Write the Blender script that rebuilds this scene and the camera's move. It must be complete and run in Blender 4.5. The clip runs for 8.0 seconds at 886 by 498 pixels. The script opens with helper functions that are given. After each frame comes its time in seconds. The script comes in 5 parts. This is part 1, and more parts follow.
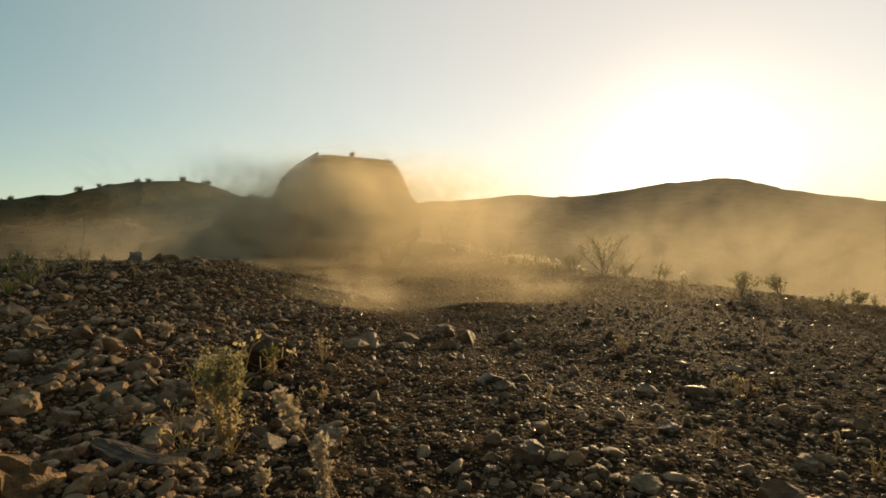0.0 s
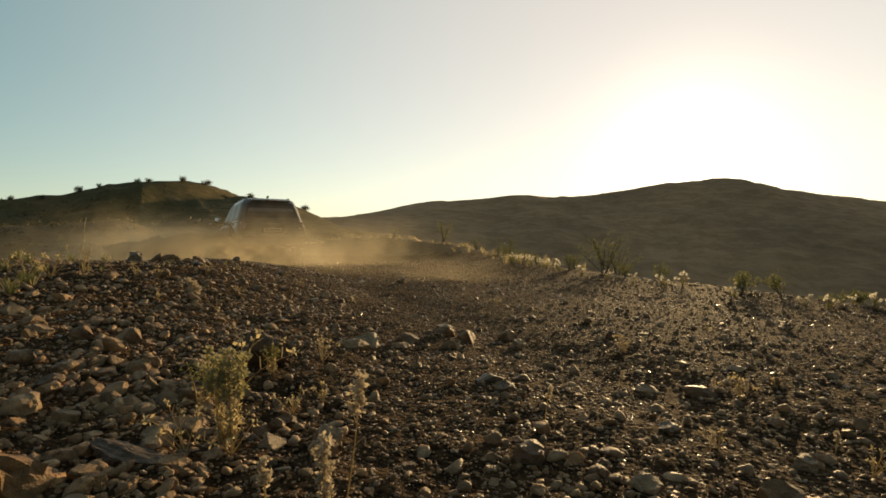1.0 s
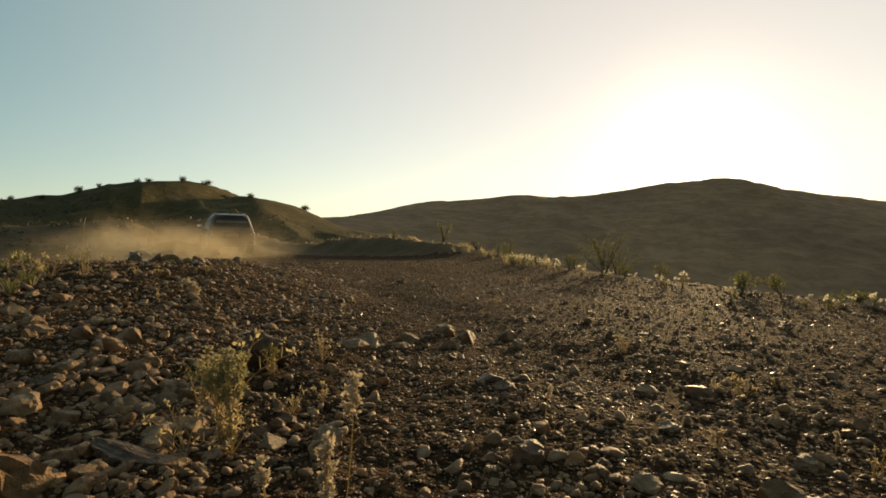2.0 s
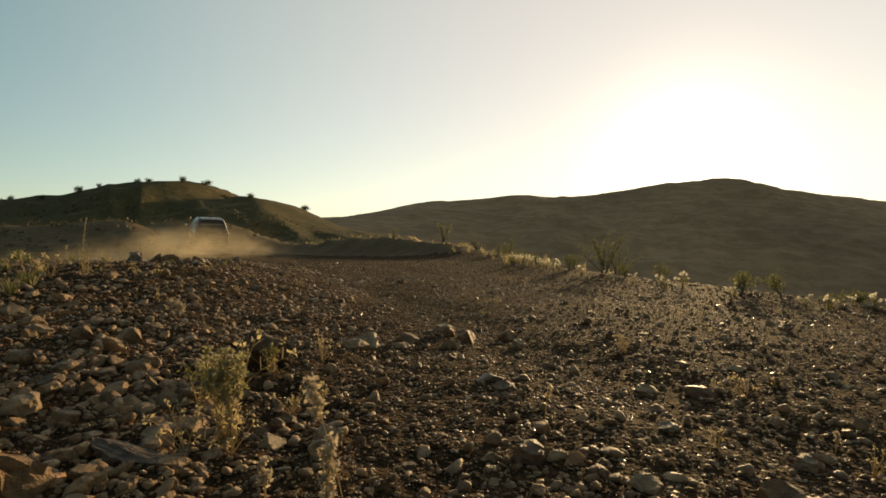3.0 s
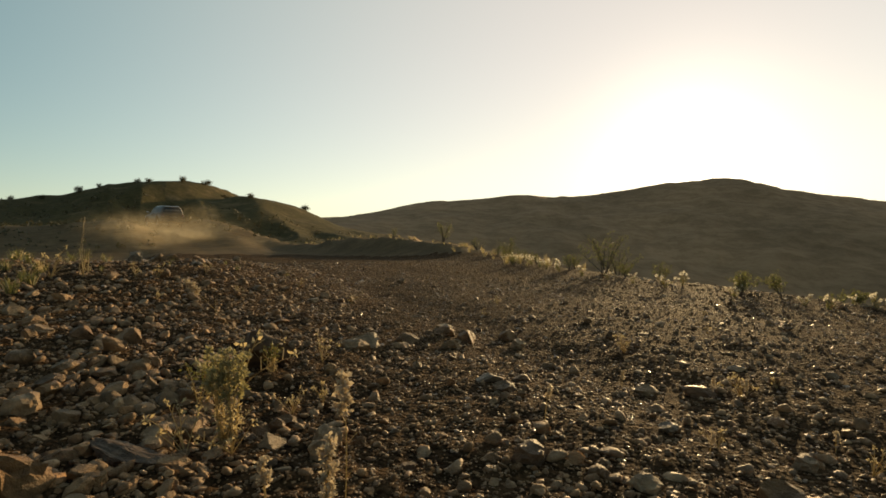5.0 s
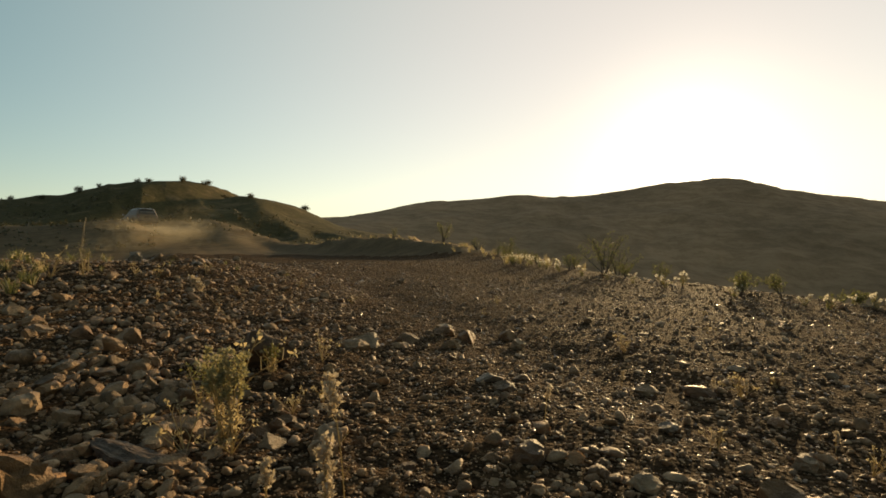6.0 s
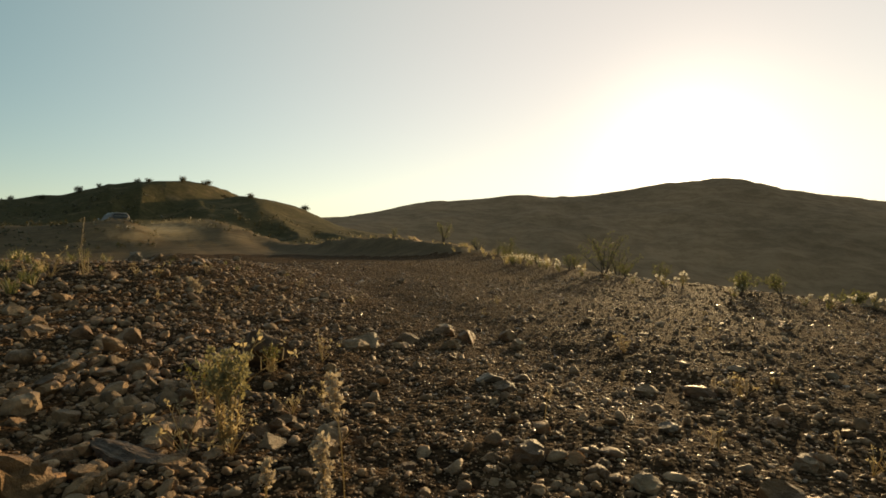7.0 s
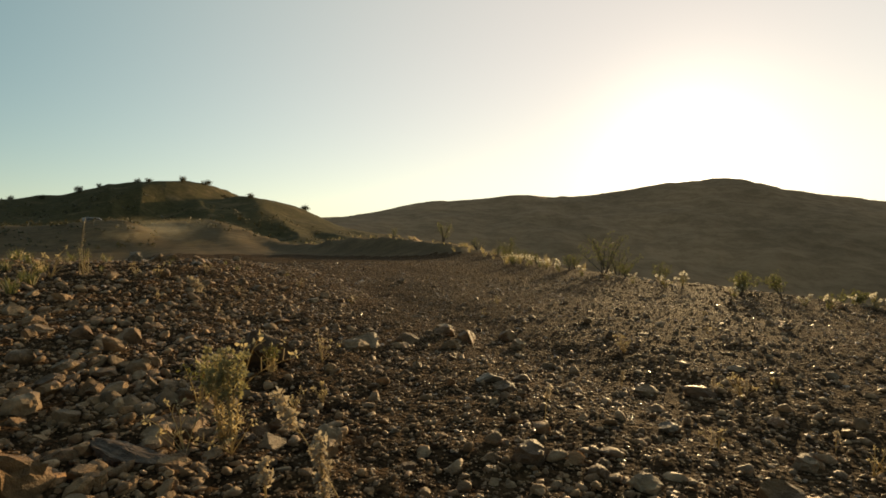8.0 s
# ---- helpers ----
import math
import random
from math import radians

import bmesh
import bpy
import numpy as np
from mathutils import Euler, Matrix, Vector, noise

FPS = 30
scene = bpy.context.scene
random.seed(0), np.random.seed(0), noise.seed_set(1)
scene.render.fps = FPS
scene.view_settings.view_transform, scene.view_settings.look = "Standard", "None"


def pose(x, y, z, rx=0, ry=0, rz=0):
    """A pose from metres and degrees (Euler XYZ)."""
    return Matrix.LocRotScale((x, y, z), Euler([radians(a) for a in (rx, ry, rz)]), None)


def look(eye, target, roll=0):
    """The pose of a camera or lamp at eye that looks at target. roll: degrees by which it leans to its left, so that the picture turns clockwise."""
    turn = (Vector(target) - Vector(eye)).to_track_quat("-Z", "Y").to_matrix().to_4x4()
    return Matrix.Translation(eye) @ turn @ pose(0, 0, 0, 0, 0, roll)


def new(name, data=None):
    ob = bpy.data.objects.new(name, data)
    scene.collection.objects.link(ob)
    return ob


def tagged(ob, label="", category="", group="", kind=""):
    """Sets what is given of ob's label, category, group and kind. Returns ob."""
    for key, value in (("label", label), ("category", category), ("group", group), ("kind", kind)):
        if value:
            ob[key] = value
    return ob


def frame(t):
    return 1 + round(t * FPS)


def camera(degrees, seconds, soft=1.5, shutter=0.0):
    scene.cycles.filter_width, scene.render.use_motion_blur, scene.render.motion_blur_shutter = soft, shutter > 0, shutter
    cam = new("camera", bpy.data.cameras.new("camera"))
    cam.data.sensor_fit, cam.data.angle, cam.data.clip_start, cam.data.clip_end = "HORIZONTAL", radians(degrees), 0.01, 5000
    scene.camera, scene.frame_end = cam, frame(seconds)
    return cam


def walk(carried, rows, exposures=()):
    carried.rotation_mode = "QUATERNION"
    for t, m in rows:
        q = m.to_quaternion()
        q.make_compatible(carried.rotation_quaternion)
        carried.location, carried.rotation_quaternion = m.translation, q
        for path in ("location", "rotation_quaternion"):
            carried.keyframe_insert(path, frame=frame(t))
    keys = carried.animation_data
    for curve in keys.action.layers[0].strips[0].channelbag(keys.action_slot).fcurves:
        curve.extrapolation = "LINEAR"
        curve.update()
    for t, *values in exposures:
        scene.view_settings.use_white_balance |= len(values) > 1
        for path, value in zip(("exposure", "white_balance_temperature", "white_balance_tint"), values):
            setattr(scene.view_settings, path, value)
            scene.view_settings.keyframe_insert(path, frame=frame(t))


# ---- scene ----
# ---- camera: it stands still, close to the ground ----
cam = camera(80, 8.0, soft=1.65, shutter=0.5)
EYE = (0.0, 0.0, 0.30)
walk(cam, [(0.0, pose(*EYE, 90, 0, 0)), (8.0, pose(*EYE, 90, 0, 0))], exposures=((0.0, 0.12, 7950, 13), (8.0, 0.12, 7950, 13)))

# ---- world and sun ----
SUN_AZ, SUN_EL = radians(25.0), radians(8.2)      # to the right of +Y, above the horizon
SUN_DIR = Vector((math.sin(SUN_AZ) * math.cos(SUN_EL), math.cos(SUN_AZ) * math.cos(SUN_EL), math.sin(SUN_EL)))


def make_world():
    w = bpy.data.worlds.new("evening_sky")
    scene.world = w
    w.use_nodes = True
    nt = w.node_tree
    nt.nodes.clear()
    N, L = nt.nodes.new, nt.links.new
    out, bg = N("ShaderNodeOutputWorld"), N("ShaderNodeBackground")
    sky = N("ShaderNodeTexSky")
    sky.sky_type, sky.sun_disc = "NISHITA", False
    sky.sun_elevation, sky.sun_rotation = SUN_EL, SUN_AZ
    sky.air_density, sky.dust_density, sky.ozone_density, sky.altitude = 1.0, 0.1, 1.5, 300
    bg.inputs["Strength"].default_value = SKY
    L(sky.outputs[0], bg.inputs["Color"])
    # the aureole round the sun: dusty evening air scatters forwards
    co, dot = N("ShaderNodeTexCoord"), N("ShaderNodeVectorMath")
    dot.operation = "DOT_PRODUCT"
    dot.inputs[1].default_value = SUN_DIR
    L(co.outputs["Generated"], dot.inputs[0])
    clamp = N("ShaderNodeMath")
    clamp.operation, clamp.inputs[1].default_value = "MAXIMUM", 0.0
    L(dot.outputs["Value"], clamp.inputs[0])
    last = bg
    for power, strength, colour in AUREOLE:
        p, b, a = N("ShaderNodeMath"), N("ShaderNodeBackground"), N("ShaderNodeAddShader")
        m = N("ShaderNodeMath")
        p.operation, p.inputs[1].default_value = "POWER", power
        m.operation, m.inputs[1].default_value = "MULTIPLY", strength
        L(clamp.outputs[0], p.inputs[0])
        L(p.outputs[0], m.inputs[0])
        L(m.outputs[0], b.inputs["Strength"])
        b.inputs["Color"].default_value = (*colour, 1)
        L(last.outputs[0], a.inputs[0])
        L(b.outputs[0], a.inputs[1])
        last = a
    sep, inv, pw, st = N("ShaderNodeSeparateXYZ"), N("ShaderNodeMath"), N("ShaderNodeMath"), N("ShaderNodeMath")
    L(co.outputs["Generated"], sep.inputs[0])
    inv.operation, inv.use_clamp, inv.inputs[0].default_value = "SUBTRACT", True, 1.0
    L(sep.outputs["Z"], inv.inputs[1])
    pw.operation, pw.inputs[1].default_value = "POWER", 9.0
    L(inv.outputs[0], pw.inputs[0])
    st.operation, st.inputs[1].default_value = "MULTIPLY", HAZE[0]
    L(pw.outputs[0], st.inputs[0])
    b, a = N("ShaderNodeBackground"), N("ShaderNodeAddShader")
    b.inputs["Color"].default_value = (*HAZE[1], 1)
    L(st.outputs[0], b.inputs["Strength"])
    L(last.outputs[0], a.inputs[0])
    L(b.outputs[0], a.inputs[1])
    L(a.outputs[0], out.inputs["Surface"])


SKY = 0.09
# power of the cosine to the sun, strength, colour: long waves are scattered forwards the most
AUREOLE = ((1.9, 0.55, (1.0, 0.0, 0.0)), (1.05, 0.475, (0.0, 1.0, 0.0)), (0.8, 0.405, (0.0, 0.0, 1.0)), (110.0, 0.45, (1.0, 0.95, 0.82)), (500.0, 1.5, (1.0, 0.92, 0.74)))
HAZE = (0.10, (1.0, 0.93, 0.86))          # low haze all round the horizon
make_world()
sun = new("sun", bpy.data.lights.new("sun", "SUN"))
sun.data.energy, sun.data.angle, sun.data.color = 4.5, radians(0.6), (1.0, 0.76, 0.43)
sun.matrix_world = look(SUN_DIR * 50, (0, 0, 0))

# ---- materials ----
def material(name):
    m = bpy.data.materials.new(name)
    m.use_nodes = True
    nt = m.node_tree
    b = next(n for n in nt.nodes if n.type == "BSDF_PRINCIPLED")
    return m, nt, b


def noise_tex(nt, scale, detail=6.0, rough=0.6, coords=None):
    n = nt.nodes.new("ShaderNodeTexNoise")
    n.inputs["Scale"].default_value, n.inputs["Detail"].default_value, n.inputs["Roughness"].default_value = scale, detail, rough
    if coords is not None:
        nt.links.new(coords, n.inputs["Vector"])
    return n


def ramp(nt, fac, *stops):
    r = nt.nodes.new("ShaderNodeValToRGB")
    e = r.color_ramp.elements
    while len(e) < len(stops):
        e.new(0.5)
    for el, (p, c) in zip(e, stops):
        el.position, el.color = p, (*c, 1)
    nt.links.new(fac, r.inputs[0])
    return r


def mix(nt, fac, a, b, mode="MIX"):
    m = nt.nodes.new("ShaderNodeMix")
    m.data_type, m.blend_type = "RGBA", mode
    if isinstance(fac, float):
        m.inputs[0].default_value = fac
    else:
        nt.links.new(fac, m.inputs[0])
    for s, v in ((6, a), (7, b)):
        if isinstance(v, tuple):
            m.inputs[s].default_value = (*v, 1)
        else:
            nt.links.new(v, m.inputs[s])
    return m.outputs[2]


def bump(nt, bsdf, height, strength, distance):
    b = nt.nodes.new("ShaderNodeBump")
    b.inputs["Strength"].default_value, b.inputs["Distance"].default_value = strength, distance
    nt.links.new(height, b.inputs["Height"])
    nt.links.new(b.outputs[0], bsdf.inputs["Normal"])


def where(nt):
    return nt.nodes.new("ShaderNodeNewGeometry").outputs["Position"]


def soil_material():
    m, nt, b = material("dry_gravelly_soil")
    p = where(nt)
    big, mid, fine = noise_tex(nt, 0.45, 5, 0.6, p), noise_tex(nt, 7, 6, 0.65, p), noise_tex(nt, 110, 4, 0.7, p)
    c1 = ramp(nt, mid.outputs[0], (0.3, (0.098, 0.064, 0.034)), (0.55, (0.172, 0.113, 0.062)), (0.75, (0.255, 0.171, 0.095)))
    c2 = ramp(nt, fine.outputs[0], (0.3, (0.45, 0.42, 0.40)), (0.7, (1.0, 0.97, 0.92)))
    c = mix(nt, 1.0, c1.outputs[0], c2.outputs[0], "MULTIPLY")
    spot = noise_tex(nt, 33, 3, 0.6, p)
    c3 = ramp(nt, spot.outputs[0], (0.38, (0.5, 0.48, 0.46)), (0.6, (1.1, 1.06, 1.0)))
    c = mix(nt, 1.0, c, c3.outputs[0], "MULTIPLY")
    red = ramp(nt, big.outputs[0], (0.4, (0.9, 0.86, 0.86)), (0.65, (1.1, 0.98, 0.86)))
    c = mix(nt, 1.0, c, red.outputs[0], "MULTIPLY")
    nt.links.new(c, b.inputs["Base Color"])
    b.inputs["Roughness"].default_value = 0.9
    b.inputs["Specular IOR Level"].default_value = 0.03
    cells = nt.nodes.new("ShaderNodeTexVoronoi")
    cells.inputs["Scale"].default_value = 75
    nt.links.new(p, cells.inputs["Vector"])
    lump = mix(nt, 0.5, ramp(nt, cells.outputs["Distance"], (0.0, (1, 1, 1)), (0.6, (0, 0, 0))).outputs[0], fine.outputs[0])
    bump(nt, b, lump, 1.0, 0.045)
    return m


def hill_material(name, earth_tones, scrub_tones, cover, scale, relief):
    """Bare earth with low scrub in patches. cover: how much of it the scrub takes."""
    m, nt, b = material(name)
    p = where(nt)
    big, mid, fine = noise_tex(nt, 0.022 * scale, 6, 0.6, p), noise_tex(nt, 0.16 * scale, 8, 0.7, p), noise_tex(nt, 0.9 * scale, 5, 0.75, p)
    earth = ramp(nt, mid.outputs[0], (0.32, earth_tones[0]), (0.62, earth_tones[1]))
    green = ramp(nt, fine.outputs[0], (0.35, scrub_tones[0]), (0.7, scrub_tones[1]))
    f = ramp(nt, mid.outputs[0], (cover - 0.08, (0.9,) * 3), (cover + 0.08, (0.12,) * 3))
    c = mix(nt, f.outputs[0], earth.outputs[0], green.outputs[0])
    v = ramp(nt, big.outputs[0], (0.35, (0.78, 0.78, 0.74)), (0.65, (1.1, 1.06, 0.98)))
    c = mix(nt, 1.0, c, v.outputs[0], "MULTIPLY")
    nt.links.new(c, b.inputs["Base Color"])
    b.inputs["Roughness"].default_value = 0.95
    b.inputs["Specular IOR Level"].default_value = 0.05
    if relief:
        bump(nt, b, fine.outputs[0], 0.6, relief)
    return m


def stone_material(name, tones, islands=False, rough=0.54, glints=False):
    m, nt, b = material(name)
    rnd = nt.nodes.new("ShaderNodeNewGeometry").outputs["Random Per Island"] if islands else nt.nodes.new("ShaderNodeObjectInfo").outputs["Random"]
    co = where(nt)
    n1, n2 = noise_tex(nt, 38, 5, 0.6, co), noise_tex(nt, 260, 3, 0.7, co)
    tone = ramp(nt, rnd, *[(i / (len(tones) - 1), t) for i, t in enumerate(tones)])
    v = ramp(nt, n1.outputs[0], (0.3, (0.42, 0.39, 0.36)), (0.7, (1.25, 1.18, 1.08)))
    c = mix(nt, 1.0, tone.outputs[0], v.outputs[0], "MULTIPLY")
    nt.links.new(c, b.inputs["Base Color"])
    r = ramp(nt, n2.outputs[0], (0.3, (rough - 0.14,) * 3), (0.7, (rough + 0.2,) * 3))
    nt.links.new(r.outputs[0], b.inputs["Roughness"])
    b.inputs["Specular IOR Level"].default_value = 0.20
    if glints:
        # one pebble in eight is smooth quartz that glints
        odd = nt.nodes.new("ShaderNodeTexWhiteNoise")
        odd.noise_dimensions = "1D"
        nt.links.new(rnd, odd.inputs["W"])
        glint = ramp(nt, odd.outputs["Value"], (0.86, (0.18,) * 3), (0.89, (0.7,) * 3))
        nt.links.new(glint.outputs[0], b.inputs["Specular IOR Level"])
        smooth = mix(nt, ramp(nt, odd.outputs["Value"], (0.86, (0.0,) * 3), (0.89, (1.0,) * 3)).outputs[0], r.outputs[0], (0.32, 0.32, 0.32))
        nt.links.new(smooth, b.inputs["Roughness"])
    bump(nt, b, mix(nt, 0.5, n1.outputs[0], n2.outputs[0]), 0.9, 0.010)
    return m


def leaf_material(name, dark, light, through_colour, glow=0.45):
    m, nt, b = material(name)
    rnd = nt.nodes.new("ShaderNodeNewGeometry").outputs["Random Per Island"]
    c = ramp(nt, rnd, (0.0, dark), (1.0, light))
    nt.links.new(c.outputs[0], b.inputs["Base Color"])
    b.inputs["Roughness"].default_value = 0.6
    t, s = nt.nodes.new("ShaderNodeBsdfTranslucent"), nt.nodes.new("ShaderNodeMixShader")
    t.inputs["Color"].default_value = (*through_colour, 1)
    s.inputs[0].default_value = glow
    out = next(n for n in nt.nodes if n.type == "OUTPUT_MATERIAL")
    nt.links.new(b.outputs[0], s.inputs[1])
    nt.links.new(t.outputs[0], s.inputs[2])
    nt.links.new(s.outputs[0], out.inputs["Surface"])
    return m


def plain(name, colour, rough=0.5, metal=0.0, coat=0.0, speck=0.12, scale=30.0):
    m, nt, b = material(name)
    n = noise_tex(nt, scale, 5, 0.65, nt.nodes.new("ShaderNodeTexCoord").outputs["Object"])
    lo, hi = tuple(v * (1 - speck) for v in colour), tuple(min(1, v * (1 + speck)) for v in colour)
    c = ramp(nt, n.outputs[0], (0.35, lo), (0.65, hi))
    nt.links.new(c.outputs[0], b.inputs["Base Color"])
    r = ramp(nt, n.outputs[0], (0.3, (rough,) * 3), (0.75, (min(1, rough + 0.18),) * 3))
    nt.links.new(r.outputs[0], b.inputs["Roughness"])
    b.inputs["Metallic"].default_value, b.inputs["Coat Weight"].default_value = metal, coat
    return m


def dusty_paint():
    """Pale silver car paint with road dust thick below and thin above."""
    m, nt, b = material("dusty_silver_paint")
    co = nt.nodes.new("ShaderNodeTexCoord").outputs["Object"]
    sep = nt.nodes.new("ShaderNodeSeparateXYZ")
    nt.links.new(co, sep.inputs[0])
    n = noise_tex(nt, 3.5, 7, 0.7, co)
    add = nt.nodes.new("ShaderNodeMath")
    add.operation = "MULTIPLY_ADD"
    nt.links.new(n.outputs[0], add.inputs[0])
    add.inputs[1].default_value = 0.5
    low = nt.nodes.new("ShaderNodeMath")
    low.operation, low.inputs[1].default_value = "MULTIPLY", 0.42
    nt.links.new(sep.outputs["Z"], low.inputs[0])
    nt.links.new(low.outputs[0], add.inputs[2])
    f = ramp(nt, add.outputs[0], (0.7, (0.95,) * 3), (1.25, (0.5,) * 3))
    c = mix(nt, f.outputs[0], (0.30, 0.29, 0.275), (0.13, 0.097, 0.06))
    nt.links.new(c, b.inputs["Base Color"])
    r = mix(nt, f.outputs[0], (0.20, 0.20, 0.20), (0.8, 0.8, 0.8))
    nt.links.new(r, b.inputs["Roughness"])
    b.inputs["Coat Weight"].default_value = 0.4
    b.inputs["Metallic"].default_value = 0.35
    return m


def dust_material():
    """Airborne dust: thin, and thinner still towards a wisp's rim."""
    m, nt, b = material("airborne_dust")
    d, t, s = (nt.nodes.new("ShaderNodeBsdf" + k) for k in ("Diffuse", "Translucent", "Transparent"))
    d.inputs["Color"].default_value = (0.74, 0.61, 0.40, 1)
    t.inputs["Color"].default_value = (0.95, 0.81, 0.55, 1)
    x, y = nt.nodes.new("ShaderNodeMixShader"), nt.nodes.new("ShaderNodeMixShader")
    x.inputs[0].default_value = 0.82
    dens = nt.nodes.new("ShaderNodeAttribute")
    dens.attribute_name = "veil"
    n = noise_tex(nt, 2.2, 4, 0.6, nt.nodes.new("ShaderNodeTexCoord").outputs["Object"])
    k = ramp(nt, n.outputs[0], (0.33, (0.08,) * 3), (0.67, (1.2,) * 3))
    mul = nt.nodes.new("ShaderNodeMath")
    mul.operation = "MULTIPLY"
    nt.links.new(dens.outputs["Fac"], mul.inputs[0])
    nt.links.new(k.outputs[0], mul.inputs[1])
    out = next(n for n in nt.nodes if n.type == "OUTPUT_MATERIAL")
    nt.links.new(d.outputs[0], x.inputs[1])
    nt.links.new(t.outputs[0], x.inputs[2])
    nt.links.new(mul.outputs[0], y.inputs[0])
    nt.links.new(s.outputs[0], y.inputs[1])
    nt.links.new(x.outputs[0], y.inputs[2])
    nt.links.new(y.outputs[0], out.inputs["Surface"])
    return m


SOIL = soil_material()
SCRUB = hill_material("scrub_covered_hillside", ((0.10, 0.072, 0.037), (0.20, 0.142, 0.078)), ((0.052, 0.047, 0.020), (0.115, 0.096, 0.042)), 0.60, 1.0, 0.4)
BARE_HILL = hill_material("bare_brown_hillside", ((0.31, 0.188, 0.108), (0.44, 0.280, 0.165)), ((0.25, 0.156, 0.088), (0.35, 0.225, 0.128)), 0.46, 0.6, 0.0)
VERGE = hill_material("dry_grassy_verge", ((0.10, 0.066, 0.035), (0.20, 0.135, 0.073)), ((0.095, 0.066, 0.037), (0.175, 0.122, 0.068)), 0.50, 7.0, 0.06)
TONES = ((0.15, 0.082, 0.037), (0.33, 0.195, 0.093), (0.22, 0.142, 0.08), (0.43, 0.27, 0.138), (0.48, 0.34, 0.205), (0.17, 0.112, 0.07), (0.37, 0.19, 0.082))
STONE = stone_material("weathered_stone", tuple(tuple(0.80 * c for c in t) for t in TONES))
GRAVEL = stone_material("loose_gravel", tuple(tuple(0.68 * c + 0.58 * m for c, m in zip(t, (0.25, 0.155, 0.082))) for t in TONES), islands=True, glints=True)
PEBBLE = stone_material("dull_pebbles", tuple(tuple(0.6 * c + 0.64 * m for c, m in zip(t, (0.25, 0.155, 0.082))) for t in TONES), islands=True)
PALE_STONE = stone_material("pale_quartz_stone", ((0.21, 0.168, 0.118), (0.27, 0.22, 0.16)))
DARK_ROCK = stone_material("dark_layered_rock", ((0.13, 0.084, 0.052), (0.18, 0.118, 0.072)))
DARK_SCRUB = leaf_material("dark_hill_scrub", (0.050, 0.045, 0.020), (0.11, 0.094, 0.045), (0.11, 0.095, 0.04), 0.2)
STRAW = leaf_material("dry_straw", (0.24, 0.18, 0.09), (0.42, 0.34, 0.18), (0.62, 0.50, 0.27), 0.5)
GRASS = leaf_material("yellow_green_grass", (0.055, 0.062, 0.020), (0.125, 0.122, 0.045), (0.22, 0.21, 0.06), 0.42)
SAGE = leaf_material("pale_sage_leaves", (0.16, 0.15, 0.072), (0.31, 0.285, 0.15), (0.42, 0.37, 0.17), 0.45)
LEAF = leaf_material("small_desert_leaves", (0.045, 0.055, 0.02), (0.11, 0.115, 0.045), (0.25, 0.25, 0.08), 0.4)
FLUFF = leaf_material("pale_seed_fluff", (0.50, 0.44, 0.32), (0.72, 0.66, 0.52), (1.0, 0.92, 0.74), 0.72)
SEED = leaf_material("pale_seed_head", (0.38, 0.31, 0.215), (0.54, 0.455, 0.33), (0.56, 0.46, 0.31), 0.5)
TWIG = plain("dry_twig", (0.13, 0.095, 0.06), 0.85, scale=80, speck=0.3)
PAINT = dusty_paint()
GLASS = plain("dusty_tinted_glass", (0.03, 0.026, 0.02), 0.32, coat=0.1, speck=0.3, scale=4)
RUBBER = plain("dusty_black_rubber", (0.045, 0.038, 0.03), 0.85, speck=0.4)
PLASTIC = plain("black_grained_plastic", (0.028, 0.026, 0.024), 0.6, speck=0.3)
ALLOY = plain("dusty_alloy", (0.42, 0.40, 0.37), 0.4, metal=0.8, speck=0.25)
CHROME = plain("chrome", (0.75, 0.75, 0.75), 0.12, metal=1.0, speck=0.05)
RED_LENS = plain("dusty_red_lens", (0.16, 0.022, 0.015), 0.35, coat=0.6)
CLEAR_LENS = plain("clear_lens", (0.35, 0.33, 0.3), 0.2, coat=0.6)
PLATE = plain("dusty_plate", (0.26, 0.21, 0.15), 0.7)
DUST = dust_material()

# ---- the lie of the land ----
def lattice(ix, iy, seed):
    h = (ix.astype(np.int64) * 374761393 + iy.astype(np.int64) * 668265263 + seed * 974711) & 0xFFFFFFFF
    h = ((h ^ (h >> 13)) * 1274126177) & 0xFFFFFFFF
    return ((h ^ (h >> 16)) & 0xFFFF) / 65535.0


def grain(x, y, seed=0, octaves=4, gain=0.5):
    """Smooth value noise from -1 to 1, in octaves."""
    x, y = np.asarray(x, float), np.asarray(y, float)
    total, amp, norm = 0.0, 1.0, 0.0
    for o in range(octaves):
        ix, iy = np.floor(x), np.floor(y)
        fx, fy = x - ix, y - iy
        fx, fy = fx * fx * (3 - 2 * fx), fy * fy * (3 - 2 * fy)
        a, b = lattice(ix, iy, seed + o), lattice(ix + 1, iy, seed + o)
        c, d = lattice(ix, iy + 1, seed + o), lattice(ix + 1, iy + 1, seed + o)
        total = total + amp * ((a + (b - a) * fx) * (1 - fy) + (c + (d - c) * fx) * fy)
        norm += amp
        x, y, amp = x * 2.03 + 17.3, y * 2.03 + 9.1, amp * gain
    return total / norm * 2 - 1


def step(a, b, v):
    k = np.clip((v - a) / (b - a), 0, 1)
    return k * k * (3 - 2 * k)


